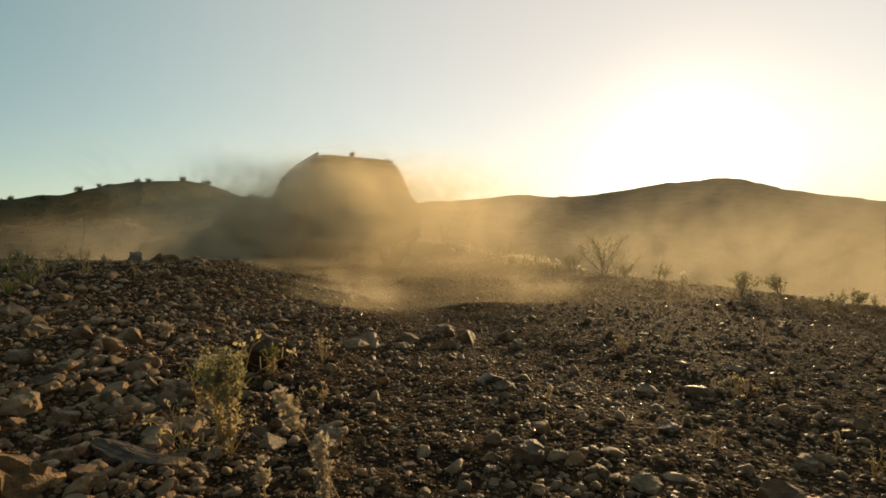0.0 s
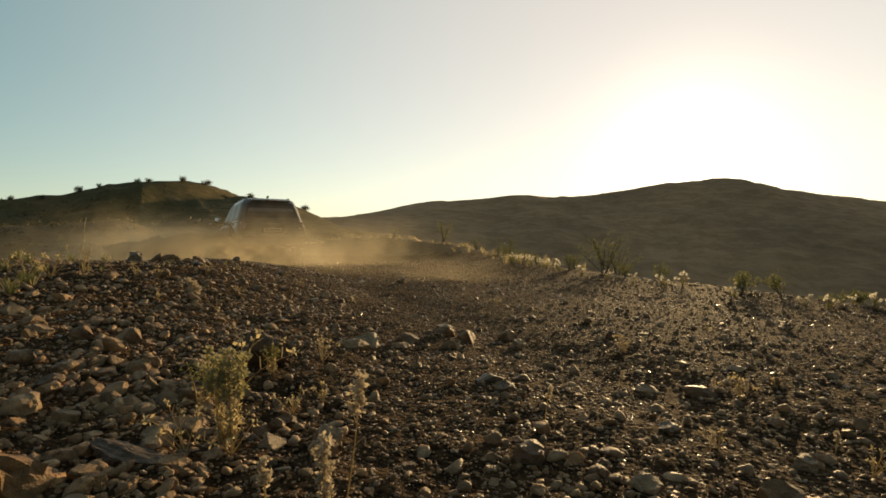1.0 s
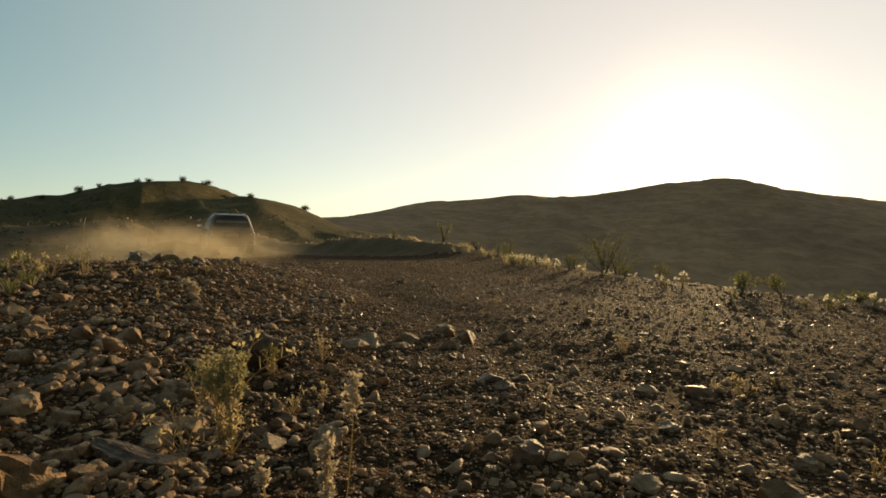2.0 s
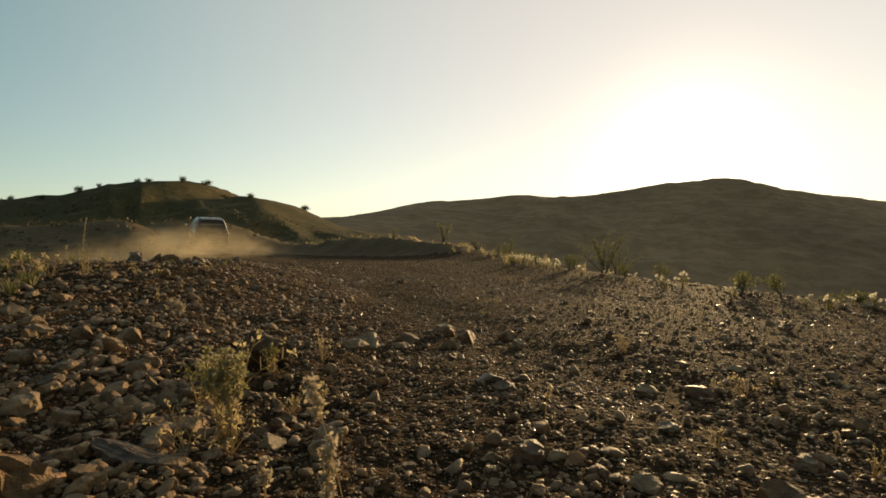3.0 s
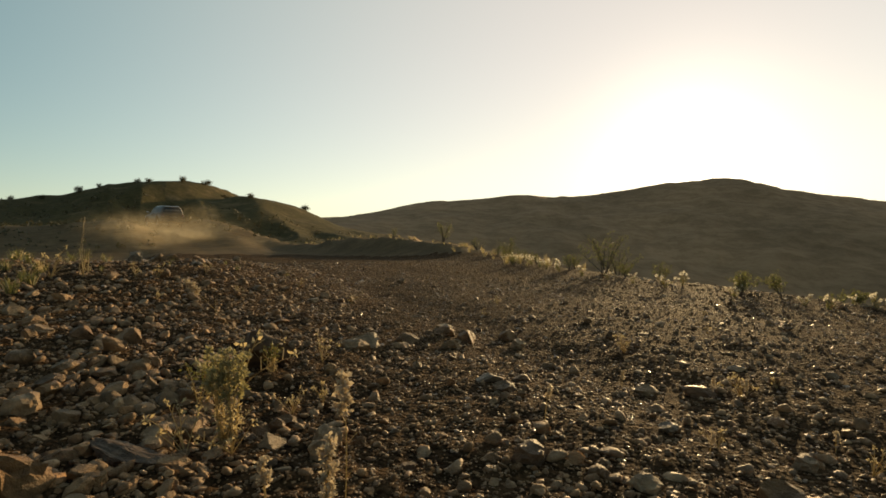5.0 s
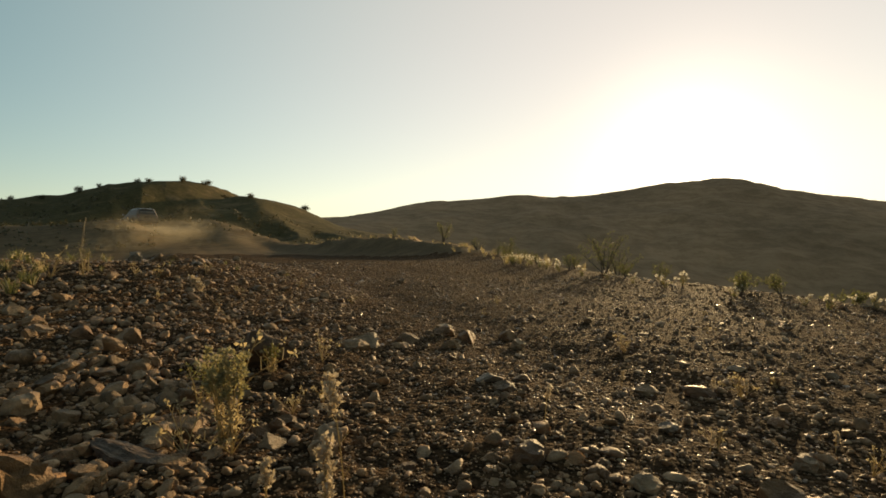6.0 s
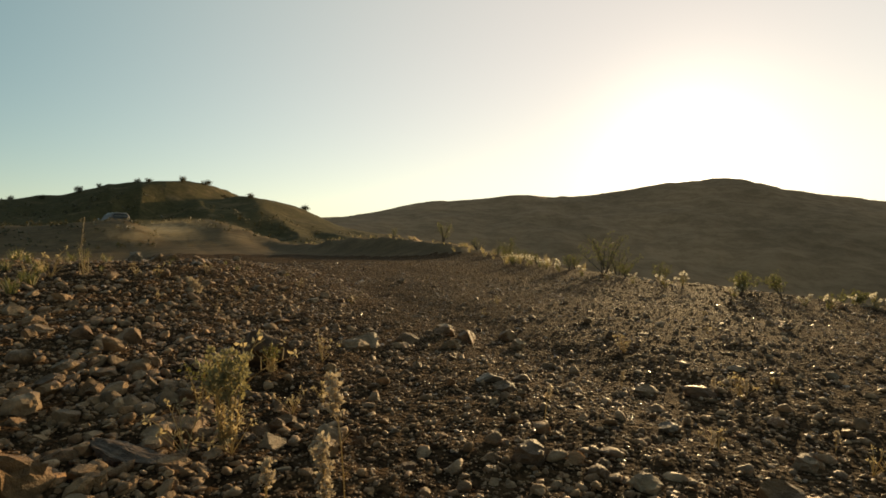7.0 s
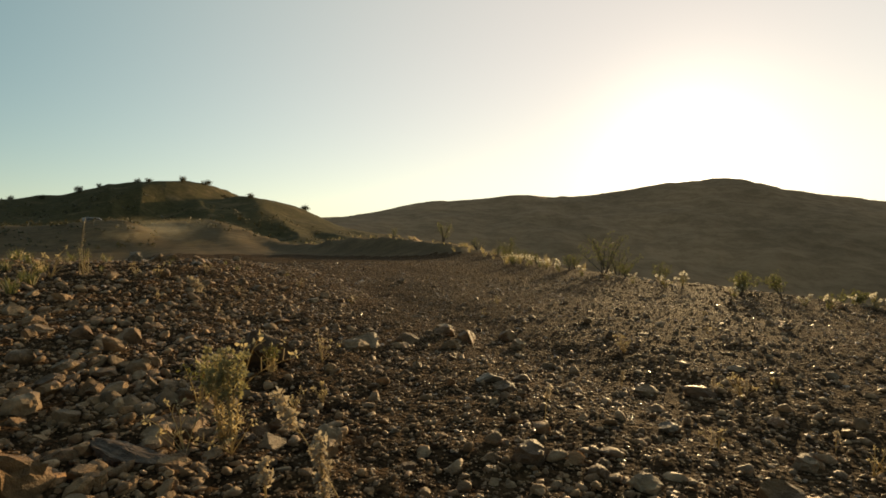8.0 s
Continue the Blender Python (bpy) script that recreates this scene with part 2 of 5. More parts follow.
# the track, by its middle line: x over y
TRACK_Y = (-60, -20, 0, 2.8, 8.2, 11, 14.7, 18.6, 31, 35, 40, 45, 51, 57, 66)
TRACK_X = (14, 6.5, 1.7, 0.7, -1.42, -2.84, -4.75, -7.0, -13.6, -16.1, -19.15, -23.5, -30.2, -37.7, -48.5)
TRACK_Z = (0, 0, 0, 0, 0, 0, 0, -0.03, 0.30, 0.80, 1.68, 2.30, 2.25, 1.95, 1.7)


def track(y):
    ys = np.linspace(-60, 66, 253)
    k = np.ones(13) / 13
    pad = lambda v: np.convolve(np.pad(np.interp(ys, TRACK_Y, v), 6, mode="edge"), k, mode="valid")
    return np.interp(y, ys, pad(TRACK_X)), np.interp(y, ys, pad(TRACK_Z))


def crest(y):
    """How far to the right of the track's middle its outer verge runs."""
    return np.interp(y, (-30, -10, 0, 3, 4.2, 6, 8, 11, 14, 17, 20, 40), (3, 2.2, 1.6, 1.66, 1.85, 2.3, 2.85, 4.3, 5.4, 6.1, 6.3, 6.4))


def ridge_line(x, first, spacing, width, heights):
    return sum(h * np.exp(-((x - first - i * spacing) / width) ** 2) for i, h in enumerate(heights))


NEAR_HILL = (9.1, 8.0, 8.5, 8.6, 9.2, 8.7, 9.0, 10.6, 11.7, 13.3, 14.4, 10.8, 10.2, 5.2, 3.6, 2.4, 1.2)
FAR_HILL = (17.7, 15.1, 21.2, 17.3, 19.5, 27.5, 27.6, 31.6, 29.0, 33.2, 37.7, 41.5, 35.9, 31.1, 29.6, 17.0, 22.5, 21.8, 19.4, 23.2)


def ground_z(x, y):
    x, y = np.asarray(x, float), np.asarray(y, float)
    r = np.hypot(x, y)
    cx, cz = track(y)
    s = x - cx                                                        # across the track, to the right
    q = s - crest(y)                                                  # beyond the outer verge
    z = 0.05 * grain(x * 0.35, y * 0.35, 3, 3)
    # valley beyond the track's outer side
    z = z - 22.5 * (1 - np.exp(-0.0155 * np.maximum(q - 0.15 - 0.1 * grain(x * 1.2, y * 1.2, 23, 2), 0))) * step(-40, 2, y)
    z = z - 0.06 * step(0.3, 1.6, s) * np.exp(-(y / 6.5) ** 2)
    # bank along the outer edge
    top = np.interp(y, (0, 4, 8, 11, 14, 17, 20, 23, 27, 32, 40, 46), (0.02, 0.03, 0.05, 0.10, 0.20, 0.46, 0.72, 0.84, 0.78, 0.58, 0.45, 0))
    z = z + top * np.exp(-((q - 0.1) / (0.75 + 0.03 * r)) ** 2) * (1 + 0.25 * grain(x * 0.9, y * 0.9, 21, 3))
    # stony berm on the inner side, next to the camera
    berm = step(0.15, -1.5, x + 0.12 * y) * step(0.6, 3.6, y) * (1 - step(4.2, 9, y))
    z = z + 0.21 * berm * (1 + 0.25 * grain(x * 1.3, y * 1.3, 31, 3))
    z = z - 0.3 * step(6, 12, y) * step(-2.5, -5, s) * (1 - step(20, 30, y))
    # mound that the track climbs
    mound = step(26, 46, y) * step(-9.2, -22, x + 0.12 * (y - 46)) * (1 - 0.35 * step(50, 66, y))
    z = z + 2.95 * mound * (1 - 0.22 * step(-24, -36, x)) + 0.18 * mound * grain(x * 0.3, y * 0.3, 41, 4)
    # the track's bed
    bed = 1 - step(1.5, 4.2 - 1.6 * step(44, 50, y), np.abs(s) * 0.85)
    bed = bed * step(18, 24, y) * (1 - step(60, 66, y))
    z = z * (1 - bed) + cz * bed
    # hills
    rough = grain(x * 0.035, y * 0.035, 51, 5, 0.55)
    gully = 1 - np.abs(grain(x * 0.05 + 0.4 * rough, y * 0.02, 61, 4))
    h1 = ridge_line(x, -190, 12, 9.5, NEAR_HILL) - 2.0 * np.exp(-((x + 61.5) / 4.0) ** 2)
    spur = 1 - np.abs(grain(x * 0.06 + y * 0.035, y * 0.012 - x * 0.008, 65, 3, 0.5))
    g1 = step(66, 152, y + 8 * rough) * (1 - 0.5 * step(160, 240, y))
    z1 = h1 * g1 + g1 * (1 - g1) * 4 * (3.2 * (gully - 0.7) + 3.6 * (spur - 0.75)) + 0.35 * g1 * grain(x * 0.22, y * 0.1, 55, 3)
    z1 = z1 - 40 * (1 - step(0.0, 3.0, h1))
    h2 = ridge_line(x, -220, 40, 32, FAR_HILL) + 22 * step(500, 800, np.abs(x))
    g2 = np.clip((y + 14 * rough * step(60, 120, y) - 170) / 250, 0, 1)
    g2 = g2 ** 0.92 * (1 - 0.4 * step(450, 700, y))
    z2 = h2 * g2 + 2.0 * np.abs(g2 * (1 - g2)) * 4 * (gully - 0.75) + 0.5 * g2 * grain(x * 0.06, y * 0.06, 71, 3)
    z = np.where(y > 40, z * (1 - np.minimum(g2, 1)) + z2, z)
    z = np.where((y > 66) & (z1 > z), z1, z)
    # the plain behind the camera swells into low hills
    z = z + 30 * step(150, 900, -y) * (0.6 + 0.4 * grain(x * 0.004, y * 0.004, 81, 3))
    # clods and ruts, close by
    close = np.exp(-r / 7.0)
    z = z + close * ((0.012 + 0.012 * step(0.3, -0.5, x)) * grain(x * 5.5, y * 5.5, 91, 4, 0.6) + (0.0055 + 0.004 * step(0.3, -0.5, x)) * grain(x * 27, y * 27, 95, 3, 0.6))
    z = z + 0.0035 * grain(s * 9, y * 0.55, 97, 3) * step(2.6, 1.6, np.abs(s - 0.3)) * step(1.0, 2.5, y) * np.exp(-r / 18.0)
    z = z - 0.02 * np.exp(-((np.abs(s) - 0.78) / 0.22) ** 2) * step(60, 20, y)
    return z


def height(x, y):
    return float(ground_z(x, y))


def mesh_object(name, verts, faces, mat, smooth=True, parent=None):
    me = bpy.data.meshes.new(name)
    me.from_pydata([], [], [])
    verts, faces = np.asarray(verts, np.float32), np.asarray(faces, np.int32)
    n, k = faces.shape
    me.vertices.add(len(verts))
    me.vertices.foreach_set("co", verts.ravel())
    me.loops.add(n * k)
    me.loops.foreach_set("vertex_index", faces.ravel())
    me.polygons.add(n)
    me.polygons.foreach_set("loop_start", np.arange(0, n * k, k, dtype=np.int32))
    me.polygons.foreach_set("use_smooth", np.full(n, smooth))
    for m in (mat if isinstance(mat, tuple) else (mat,)):
        me.materials.append(m)
    me.update(calc_edges=True)
    ob = new(name, me)
    if parent:
        ob.parent = parent
    return ob


def make_ground():
    fine = np.radians(np.linspace(-47, 47, 580))
    coarse = np.radians(np.linspace(47, 313, 170))[1:-1]
    th = np.concatenate([fine, coarse])
    rad = np.concatenate([np.geomspace(0.12, 6, 310)[:-1], np.geomspace(6, 4200, 190)])
    T, R = np.meshgrid(th, rad)
    x, y = R * np.sin(T), R * np.cos(T)
    z = ground_z(x, y)
    n, m = len(th), len(rad)
    verts = np.concatenate([np.stack([x, y, z], -1).reshape(-1, 3), [[0, 0, height(0, 0)]]])
    i, j = np.meshgrid(np.arange(m - 1), np.arange(n), indexing="ij")
    a, b = i * n + j, i * n + (j + 1) % n
    faces = np.stack([a, a + n, b + n, b], -1).reshape(-1, 4)
    ob = mesh_object("ground", verts, faces, (SOIL, SCRUB, BARE_HILL, VERGE))
    cx = track(y[:-1])[0]
    s = x[:-1] - cx + 0.35 * grain(x[:-1] * 1.1, y[:-1] * 1.1, 301, 3)
    edge = np.minimum(crest(y[:-1]) + 0.15, np.interp(y[:-1], (0, 14, 20, 26, 32), (9, 4.6, 4.0, 2.6, 2.0)))
    inner = np.interp(y[:-1], (22, 30), (-3.4, -2.0))
    kind = np.where((s > edge) | (s + 0.5 * grain(x[:-1] * 2.3, y[:-1] * 2.3, 305, 3) < inner), 3, 0)
    kind = np.where(y[:-1] + 3 * grain(x[:-1] * 0.5, y[:-1] * 0.5, 307, 3) > 23, 3, kind)
    kind = np.where(R[:-1] > 62, 1, kind)
    kind = np.where((R[:-1] > 62) & ((y[:-1] > 185) | (x[:-1] > (-0.11 + 0.08 * grain(x[:-1] * 0.05, y[:-1] * 0.05, 303, 4)) * y[:-1])), 2, kind)
    ob.data.polygons.foreach_set("material_index", kind.ravel().astype(np.int32))
    tagged(ob, "brown stony earth track rising to scrub-covered hills", "ground", kind="structure")
    j = np.arange(n)
    cap = np.stack([np.full(n, 0), j + 1, (j + 1) % n + 1], -1)
    plug = mesh_object("ground_under_lens", np.concatenate([[verts[-1]], verts[:n]]), cap[:, [0, 2, 1]], SOIL)
    tagged(plug, "brown earth close under the lens", "ground", kind="structure")


make_ground()

# ---- stones and gravel ----
def rock_shape(rng, level, cuts=9, worn=0.04):
    bm = bmesh.new()
    bmesh.ops.create_icosphere(bm, subdivisions=level, radius=1.0)
    v = np.array([p.co[:] for p in bm.verts])
    f = np.array([[p.index for p in face.verts] for face in bm.faces])
    bm.free()
    for _ in range(cuts):
        n = rng.normal(size=3)
        n /= np.linalg.norm(n)
        d = rng.uniform(0.42, 0.85)
        over = np.maximum(v @ n - d, 0)
        v = v - over[:, None] * n
    lump = rng.uniform(0, 50)
    v = v * (1 + worn * rng.normal(size=(len(v), 1)) + (2.6 * worn * grain(v[:, 0] * 2.1 + lump, v[:, 1] * 2.1 + 1.7 * v[:, 2], 5, 3))[:, None])
    return v / np.abs(v).max(0), f


RNG = np.random.default_rng(7)
ROCKS = []
for i in range(10):
    v, f = rock_shape(RNG, 3, 11, 0.075 if i < 6 else 0.045)
    me = bpy.data.meshes.new("stone")
    me.from_pydata(v.tolist(), [], f.tolist())
    me.polygons.foreach_set("use_smooth", np.full(len(f), True))
    me.set_sharp_from_angle(angle=radians(28))
    ROCKS.append(me)
ROCKS_PALE = []
for me in ROCKS:
    me.materials.append(STONE)
    p = me.copy()
    p.materials[0] = PALE_STONE
    ROCKS_PALE.append(p)


def stone(x, y, wide, high, deep, turn=0.0, tilt=0.0, sink=0.3, pale=False, label=""):
    """A stone of that width, height and depth in metres, bedded in the ground."""
    me = (ROCKS_PALE if pale else ROCKS)[int(RNG.integers(len(ROCKS)))]
    ob = new("stone", me)
    ob.matrix_basis = pose(x, y, height(x, y) + high * (0.5 - sink), tilt, tilt * 0.6, turn) @ Matrix.Diagonal((wide / 2, deep / 2, high / 2, 1))
    return tagged(ob, label or ("pale grey rounded stone bedded in gravel" if pale else "brown angular stone lying in gravel"), "stone", "loose stones")


# the stones that stand out: x, y, width, height, depth, turn, tilt, pale
NOTED = (
    (-0.56, 0.65, 0.135, 0.085, 0.10, 20, 8, 0), (-0.47, 0.86, 0.055, 0.04, 0.05, 70, 0, 0),
    (-0.56, 1.07, 0.06, 0.05, 0.06, 0, 0, 0), (-0.44, 0.90, 0.062, 0.06, 0.05, 15, 12, 0),
    (-0.27, 1.64, 0.125, 0.045, 0.09, -12, 6, 0), (0.11, 1.275, 0.076, 0.036, 0.06, 10, 0, 1), (0.187, 1.30, 0.06, 0.03, 0.05, -20, 0, 0),
    (0.134, 1.185, 0.066, 0.04, 0.06, 35, 4, 0), (-0.14, 1.70, 0.075, 0.026, 0.06, 5, 0, 0), (0.0, 1.92, 0.10, 0.06, 0.08, 40, 0, 0),
    (0.255, 1.80, 0.07, 0.055, 0.06, 20, 8, 0), (0.03, 1.72, 0.07, 0.04, 0.06, 0, 0, 0), (0.465, 1.22, 0.075, 0.03, 0.05, -28, 14, 0),
    (0.572, 1.185, 0.085, 0.03, 0.06, -18, 8, 0), (-0.175, 0.80, 0.06, 0.05, 0.055, 0, 6, 0), (-0.28, 0.85, 0.055, 0.035, 0.05, 30, 0, 0),
    (0.13, 0.79, 0.07, 0.045, 0.06, 12, 0, 0), (0.22, 0.73, 0.04, 0.025, 0.04, 50, 0, 0), (0.27, 0.69, 0.06, 0.035, 0.05, -20, 0, 0),
    (0.42, 0.66, 0.068, 0.05, 0.06, 25, 12, 0), (0.55, 0.80, 0.05, 0.03, 0.04, 0, 0, 0), (0.39, 0.92, 0.045, 0.025, 0.04, 0, 0, 1),
    (-0.66, 1.05, 0.06, 0.045, 0.05, 10, 5, 0), (-0.86, 1.15, 0.075, 0.05, 0.06, 60, 0, 0), (-1.36, 1.75, 0.10, 0.06, 0.08, 0, 0, 0),
    (-1.55, 1.9, 0.11, 0.07, 0.09, 25, 6, 0), (-1.3, 1.52, 0.08, 0.05, 0.07, 40, 0, 0), (-2.45, 4.2, 0.13, 0.15, 0.11, 0, 6, 1),
    (-2.2, 4.05, 0.15, 0.12, 0.12, 30, 0, 0), (-2.05, 4.0, 0.17, 0.11, 0.12, 10, 0, 0), (-1.55, 3.3, 0.10, 0.04, 0.07, 0, 0, 1),
    (-1.0, 2.9, 0.12, 0.05, 0.08, -15, 0, 0), (-0.40, 2.35, 0.022, 0.045, 0.02, 0, 14, 1), (-0.78, 2.55, 0.02, 0.03, 0.02, 0, 0, 1),
    (-1.1, 1.3, 0.06, 0.04, 0.05, 0, 0, 0), (-0.95, 1.55, 0.07, 0.05, 0.06, 80, 0, 0), (-0.75, 1.35, 0.055, 0.04, 0.05, 0, 8, 0),
    (0.62, 0.98, 0.05, 0.025, 0.04, 0, 0, 0), (0.30, 1.48, 0.06, 0.025, 0.05, 0, 0, 0), (0.75, 1.35, 0.06, 0.02, 0.05, 20, 0, 0),
)
# lumps on the berm's flank
LUMPS = (
    (-1.27, 1.66, 0.098, 0.057, 0.084, 94, 11, 0), (-1.12, 1.65, 0.106, 0.07, 0.092, 155, -8, 0), (-0.95, 1.63, 0.087, 0.071, 0.073, 141, -1, 0), (-1.08, 1.37, 0.103, 0.058, 0.094, 138, 9, 0), (-0.91, 1.26, 0.074, 0.049, 0.066, 38, -1, 0), (-0.75, 1.12, 0.072, 0.052, 0.069, 133, 4, 0), (-0.82, 1.09, 0.07, 0.053, 0.063, 16, -3, 0), (-0.63, 1.02, 0.06, 0.046, 0.053, 77, -8, 0), (-0.64, 1.15, 0.055, 0.043, 0.043, 152, 4, 0), (-0.52, 1.09, 0.058, 0.044, 0.057, 101, 10, 0), (-0.46, 0.89, 0.067, 0.044, 0.065, 93, -5, 0), (-0.41, 0.91, 0.049, 0.025, 0.041, 66, 5, 0), (-0.67, 0.94, 0.05, 0.039, 0.048, 107, 8, 0),
    (-0.79, 0.99, 0.074, 0.059, 0.065, 136, 10, 0), (-0.87, 1.34, 0.064, 0.041, 0.05, 86, -8, 0), (-0.74, 1.3, 0.07, 0.056, 0.069, 171, -3, 0), (-0.32, 0.91, 0.058, 0.043, 0.047, 138, 10, 0), (-0.29, 0.97, 0.047, 0.033, 0.043, 54, 12, 0), (-0.18, 0.84, 0.068, 0.054, 0.059, 72, -5, 0), (-0.26, 1.71, 0.128, 0.067, 0.123, 123, -6, 0), (-0.12, 1.79, 0.096, 0.06, 0.069, 38, -8, 0), (0.0, 2.09, 0.101, 0.061, 0.094, 30, -7, 0), (0.09, 1.85, 0.099, 0.071, 0.092, 96, 10, 0), (0.25, 1.96, 0.094, 0.058, 0.091, 71, 8, 0), (-0.34, 1.08, 0.046, 0.027, 0.033, 1, -6, 0), (-0.42, 1.13, 0.061, 0.033, 0.052, 50, 5, 0),
)
for x, y, w, h, d, turn, tilt, pale in NOTED + LUMPS:
    stone(x, y, w, h, d, turn, tilt, 0.42, bool(pale))
for _ in range(230):
    r, a = math.exp(RNG.uniform(math.log(0.55), math.log(5.5))), radians(RNG.uniform(-43, 43) if RNG.random() < 0.8 else RNG.uniform(43, 317))
    x, y = r * math.sin(a), r * math.cos(a)
    lump = 1.1 if x < -0.25 else 0.75
    w = RNG.uniform(0.016, 0.040) * lump * (0.6 + 0.45 * r ** 0.8)
    stone(x, y, w, w * RNG.uniform(0.45, 0.8), w * RNG.uniform(0.7, 1.1), RNG.uniform(0, 360), RNG.uniform(-15, 15), RNG.uniform(0.2, 0.45), RNG.random() < 0.04)



def slab(x, y, long, thick, deep, turn, tilt):
    """A long thin slab of layered rock with a worn outline."""
    v, f = rock_shape(np.random.default_rng(77), 4, 16)
    v[:, 2] += 0.30 * grain(v[:, 0] * 1.6, v[:, 1] * 8, 211, 4)
    v[:, 1] += 0.16 * grain(v[:, 0] * 2.6, v[:, 2] * 3, 213, 3)
    ob = mesh_object("rock_slab", v * (long / 2, deep / 2, thick / 2), f, DARK_ROCK, smooth=False)
    ob.matrix_basis = pose(x, y, height(x, y) + thick * 0.36, tilt, 4, turn)
    return tagged(ob, "long flat weathered slab lying among gravel", "rock slab")


def loft(bm, rings, caps=True):
    """Joins closed rings of equal length into a skin."""
    rows = [[bm.verts.new(p) for p in ring] for ring in rings]
    n = len(rows[0])
    for a, b in zip(rows, rows[1:]):
        for i in range(n):
            bm.faces.new((a[i], a[(i + 1) % n], b[(i + 1) % n], b[i]))
    if caps:
        bm.faces.new(rows[0][::-1])
        bm.faces.new(rows[-1])
    bmesh.ops.recalc_face_normals(bm, faces=bm.faces[:])
    return rows


slab(-0.475, 0.785, 0.25, 0.029, 0.066, -28, 6)


def boulder(x, y, wide, high, deep, turn):
    """The dark cracked rock that stands above the rubble."""
    v, f = rock_shape(np.random.default_rng(31), 4, 13, 0.02)
    v[:, 2] += 0.08 * grain(v[:, 0] * 3, v[:, 1] * 3, 215, 4)
    ob = mesh_object("boulder", v * (wide / 2, deep / 2, high / 2), f, DARK_ROCK)
    ob.data.set_sharp_from_angle(angle=radians(30))
    ob.matrix_basis = pose(x, y, height(x, y) + high * 0.26, 6, -5, turn)
    return tagged(ob, "dark brown cracked rock standing among smaller stones", "rock")


boulder(-0.475, 1.36, 0.165, 0.14, 0.12, 24)


def gravel(name, label, count, near, far, smallest, spread, level, cuts, seed, grow=0.65, sweep=46, zone=None):
    """Loose gravel: many small stones in one mesh, finer close by and coarser farther off."""
    rng = np.random.default_rng(seed)
    kinds = [rock_shape(rng, level, cuts) for _ in range(16)]
    vs, fs, base = [], [], 0
    for k in range(16):
        v, f = kinds[k]
        n = count // 16
        r = np.exp(rng.uniform(math.log(near), math.log(far), n))
        a = np.radians(rng.uniform(-sweep, sweep, n) * (1 + 0.5 * rng.random(n) ** 5))
        x, y = r * np.sin(a), r * np.cos(a)
        if zone:
            kept = zone(x, y)
            x, y, r, n = x[kept], y[kept], r[kept], int(kept.sum())
        size = smallest * (1.0 - grow + grow * r) * np.exp(spread * np.clip(rng.normal(size=n), -2, 1.9))
        size *= np.where(x < -0.2 - 0.1 * y, 0.9, np.interp(r, (1.2, 2.4), (0.86, 0.66)))
        flat = rng.uniform(0.5, 0.85, n)
        t = rng.uniform(0, 2 * math.pi, n)
        c, s = np.cos(t)[:, None], np.sin(t)[:, None]
        vx, vy, vz = v[:, 0][None] * rng.uniform(0.7, 1.25, (n, 1)), v[:, 1][None], v[:, 2][None] * flat[:, None]
        tx, ty = rng.normal(0, 0.25, (n, 1)), rng.normal(0, 0.25, (n, 1))
        vz = vz + tx * vx + ty * vy
        px = x[:, None] + size[:, None] * (vx * c - vy * s)
        py = y[:, None] + size[:, None] * (vx * s + vy * c)
        pz = (ground_z(x, y) + size * flat * rng.uniform(-0.35, 0.4, n))[:, None] + size[:, None] * vz
        vs.append(np.stack([px, py, pz], -1).reshape(-1, 3))
        fs.append((f[None] + (np.arange(n) * len(v))[:, None, None] + base).reshape(-1, 3))
        base += n * len(v)
    ob = mesh_object(name, np.concatenate(vs), np.concatenate(fs), PEBBLE if level > 1 else GRAVEL, smooth=level > 1 and cuts < 9)
    tagged(ob, label, "gravel", kind="stuff")


gravel("gravel", "loose brown and grey gravel strewn over the track", 4800, 0.32, 3.8, 0.0050, 0.55, 2, 7, 11, 0.45)
gravel("pebbles", "rounded brown pebbles packed into the track", 1300, 0.42, 2.6, 0.0074, 0.55, 2, 8, 15, 0.35)
gravel("rubble", "coarse brown rubble heaped along the berm", 3600, 0.55, 3.2, 0.0095, 0.6, 2, 10, 16, 0.30, 46, lambda x, y: (x < -0.16 - 0.22 * y) & (y > 0.4))
gravel("fine_gravel", "fine brown grit between the larger stones", 41600, 0.3, 6.0, 0.0024, 0.50, 1, 4, 12, 0.75)
gravel("far_gravel", "sparse gravel on the farther part of the track", 24000, 1.5, 12, 0.0019, 0.45, 1, 4, 13, 0.7)
gravel("scattered_gravel", "brown gravel on the ground round about", 6400, 0.35, 7, 0.0048, 0.5, 1, 5, 14, 0.4, 180)

# ---- the car ----
def part(name, bm, mat, parent, label="", smooth=True):
    me = bpy.data.meshes.new(name)
    bm.normal_update()
    bm.to_mesh(me)
    bm.free()
    me.materials.append(mat)
    if smooth:
        me.polygons.foreach_set("use_smooth", np.full(len(me.polygons), True))
        me.set_sharp_from_angle(angle=radians(38))
    ob = new(name, me)
    ob.parent = parent
    return tagged(ob, label) if label else ob


def box(bm, x, y, z, sx, sy, sz, bevel=0.02, turn=None):
    made = bmesh.ops.create_cube(bm, size=1.0)["verts"]
    m = Matrix.Translation((x, y, z)) @ (turn or Matrix()) @ Matrix.Diagonal((sx, sy, sz, 1))
    bmesh.ops.transform(bm, matrix=m, verts=made)
    if bevel:
        edges = list({e for v in made for e in v.link_edges})
        bmesh.ops.bevel(bm, geom=edges, offset=bevel, segments=2, affect="EDGES", profile=0.6)


LENGTH, REAR, NOSE = 4.62, -2.28, 2.34
AXLES = (-1.36, 1.40)
TYRE = 0.37


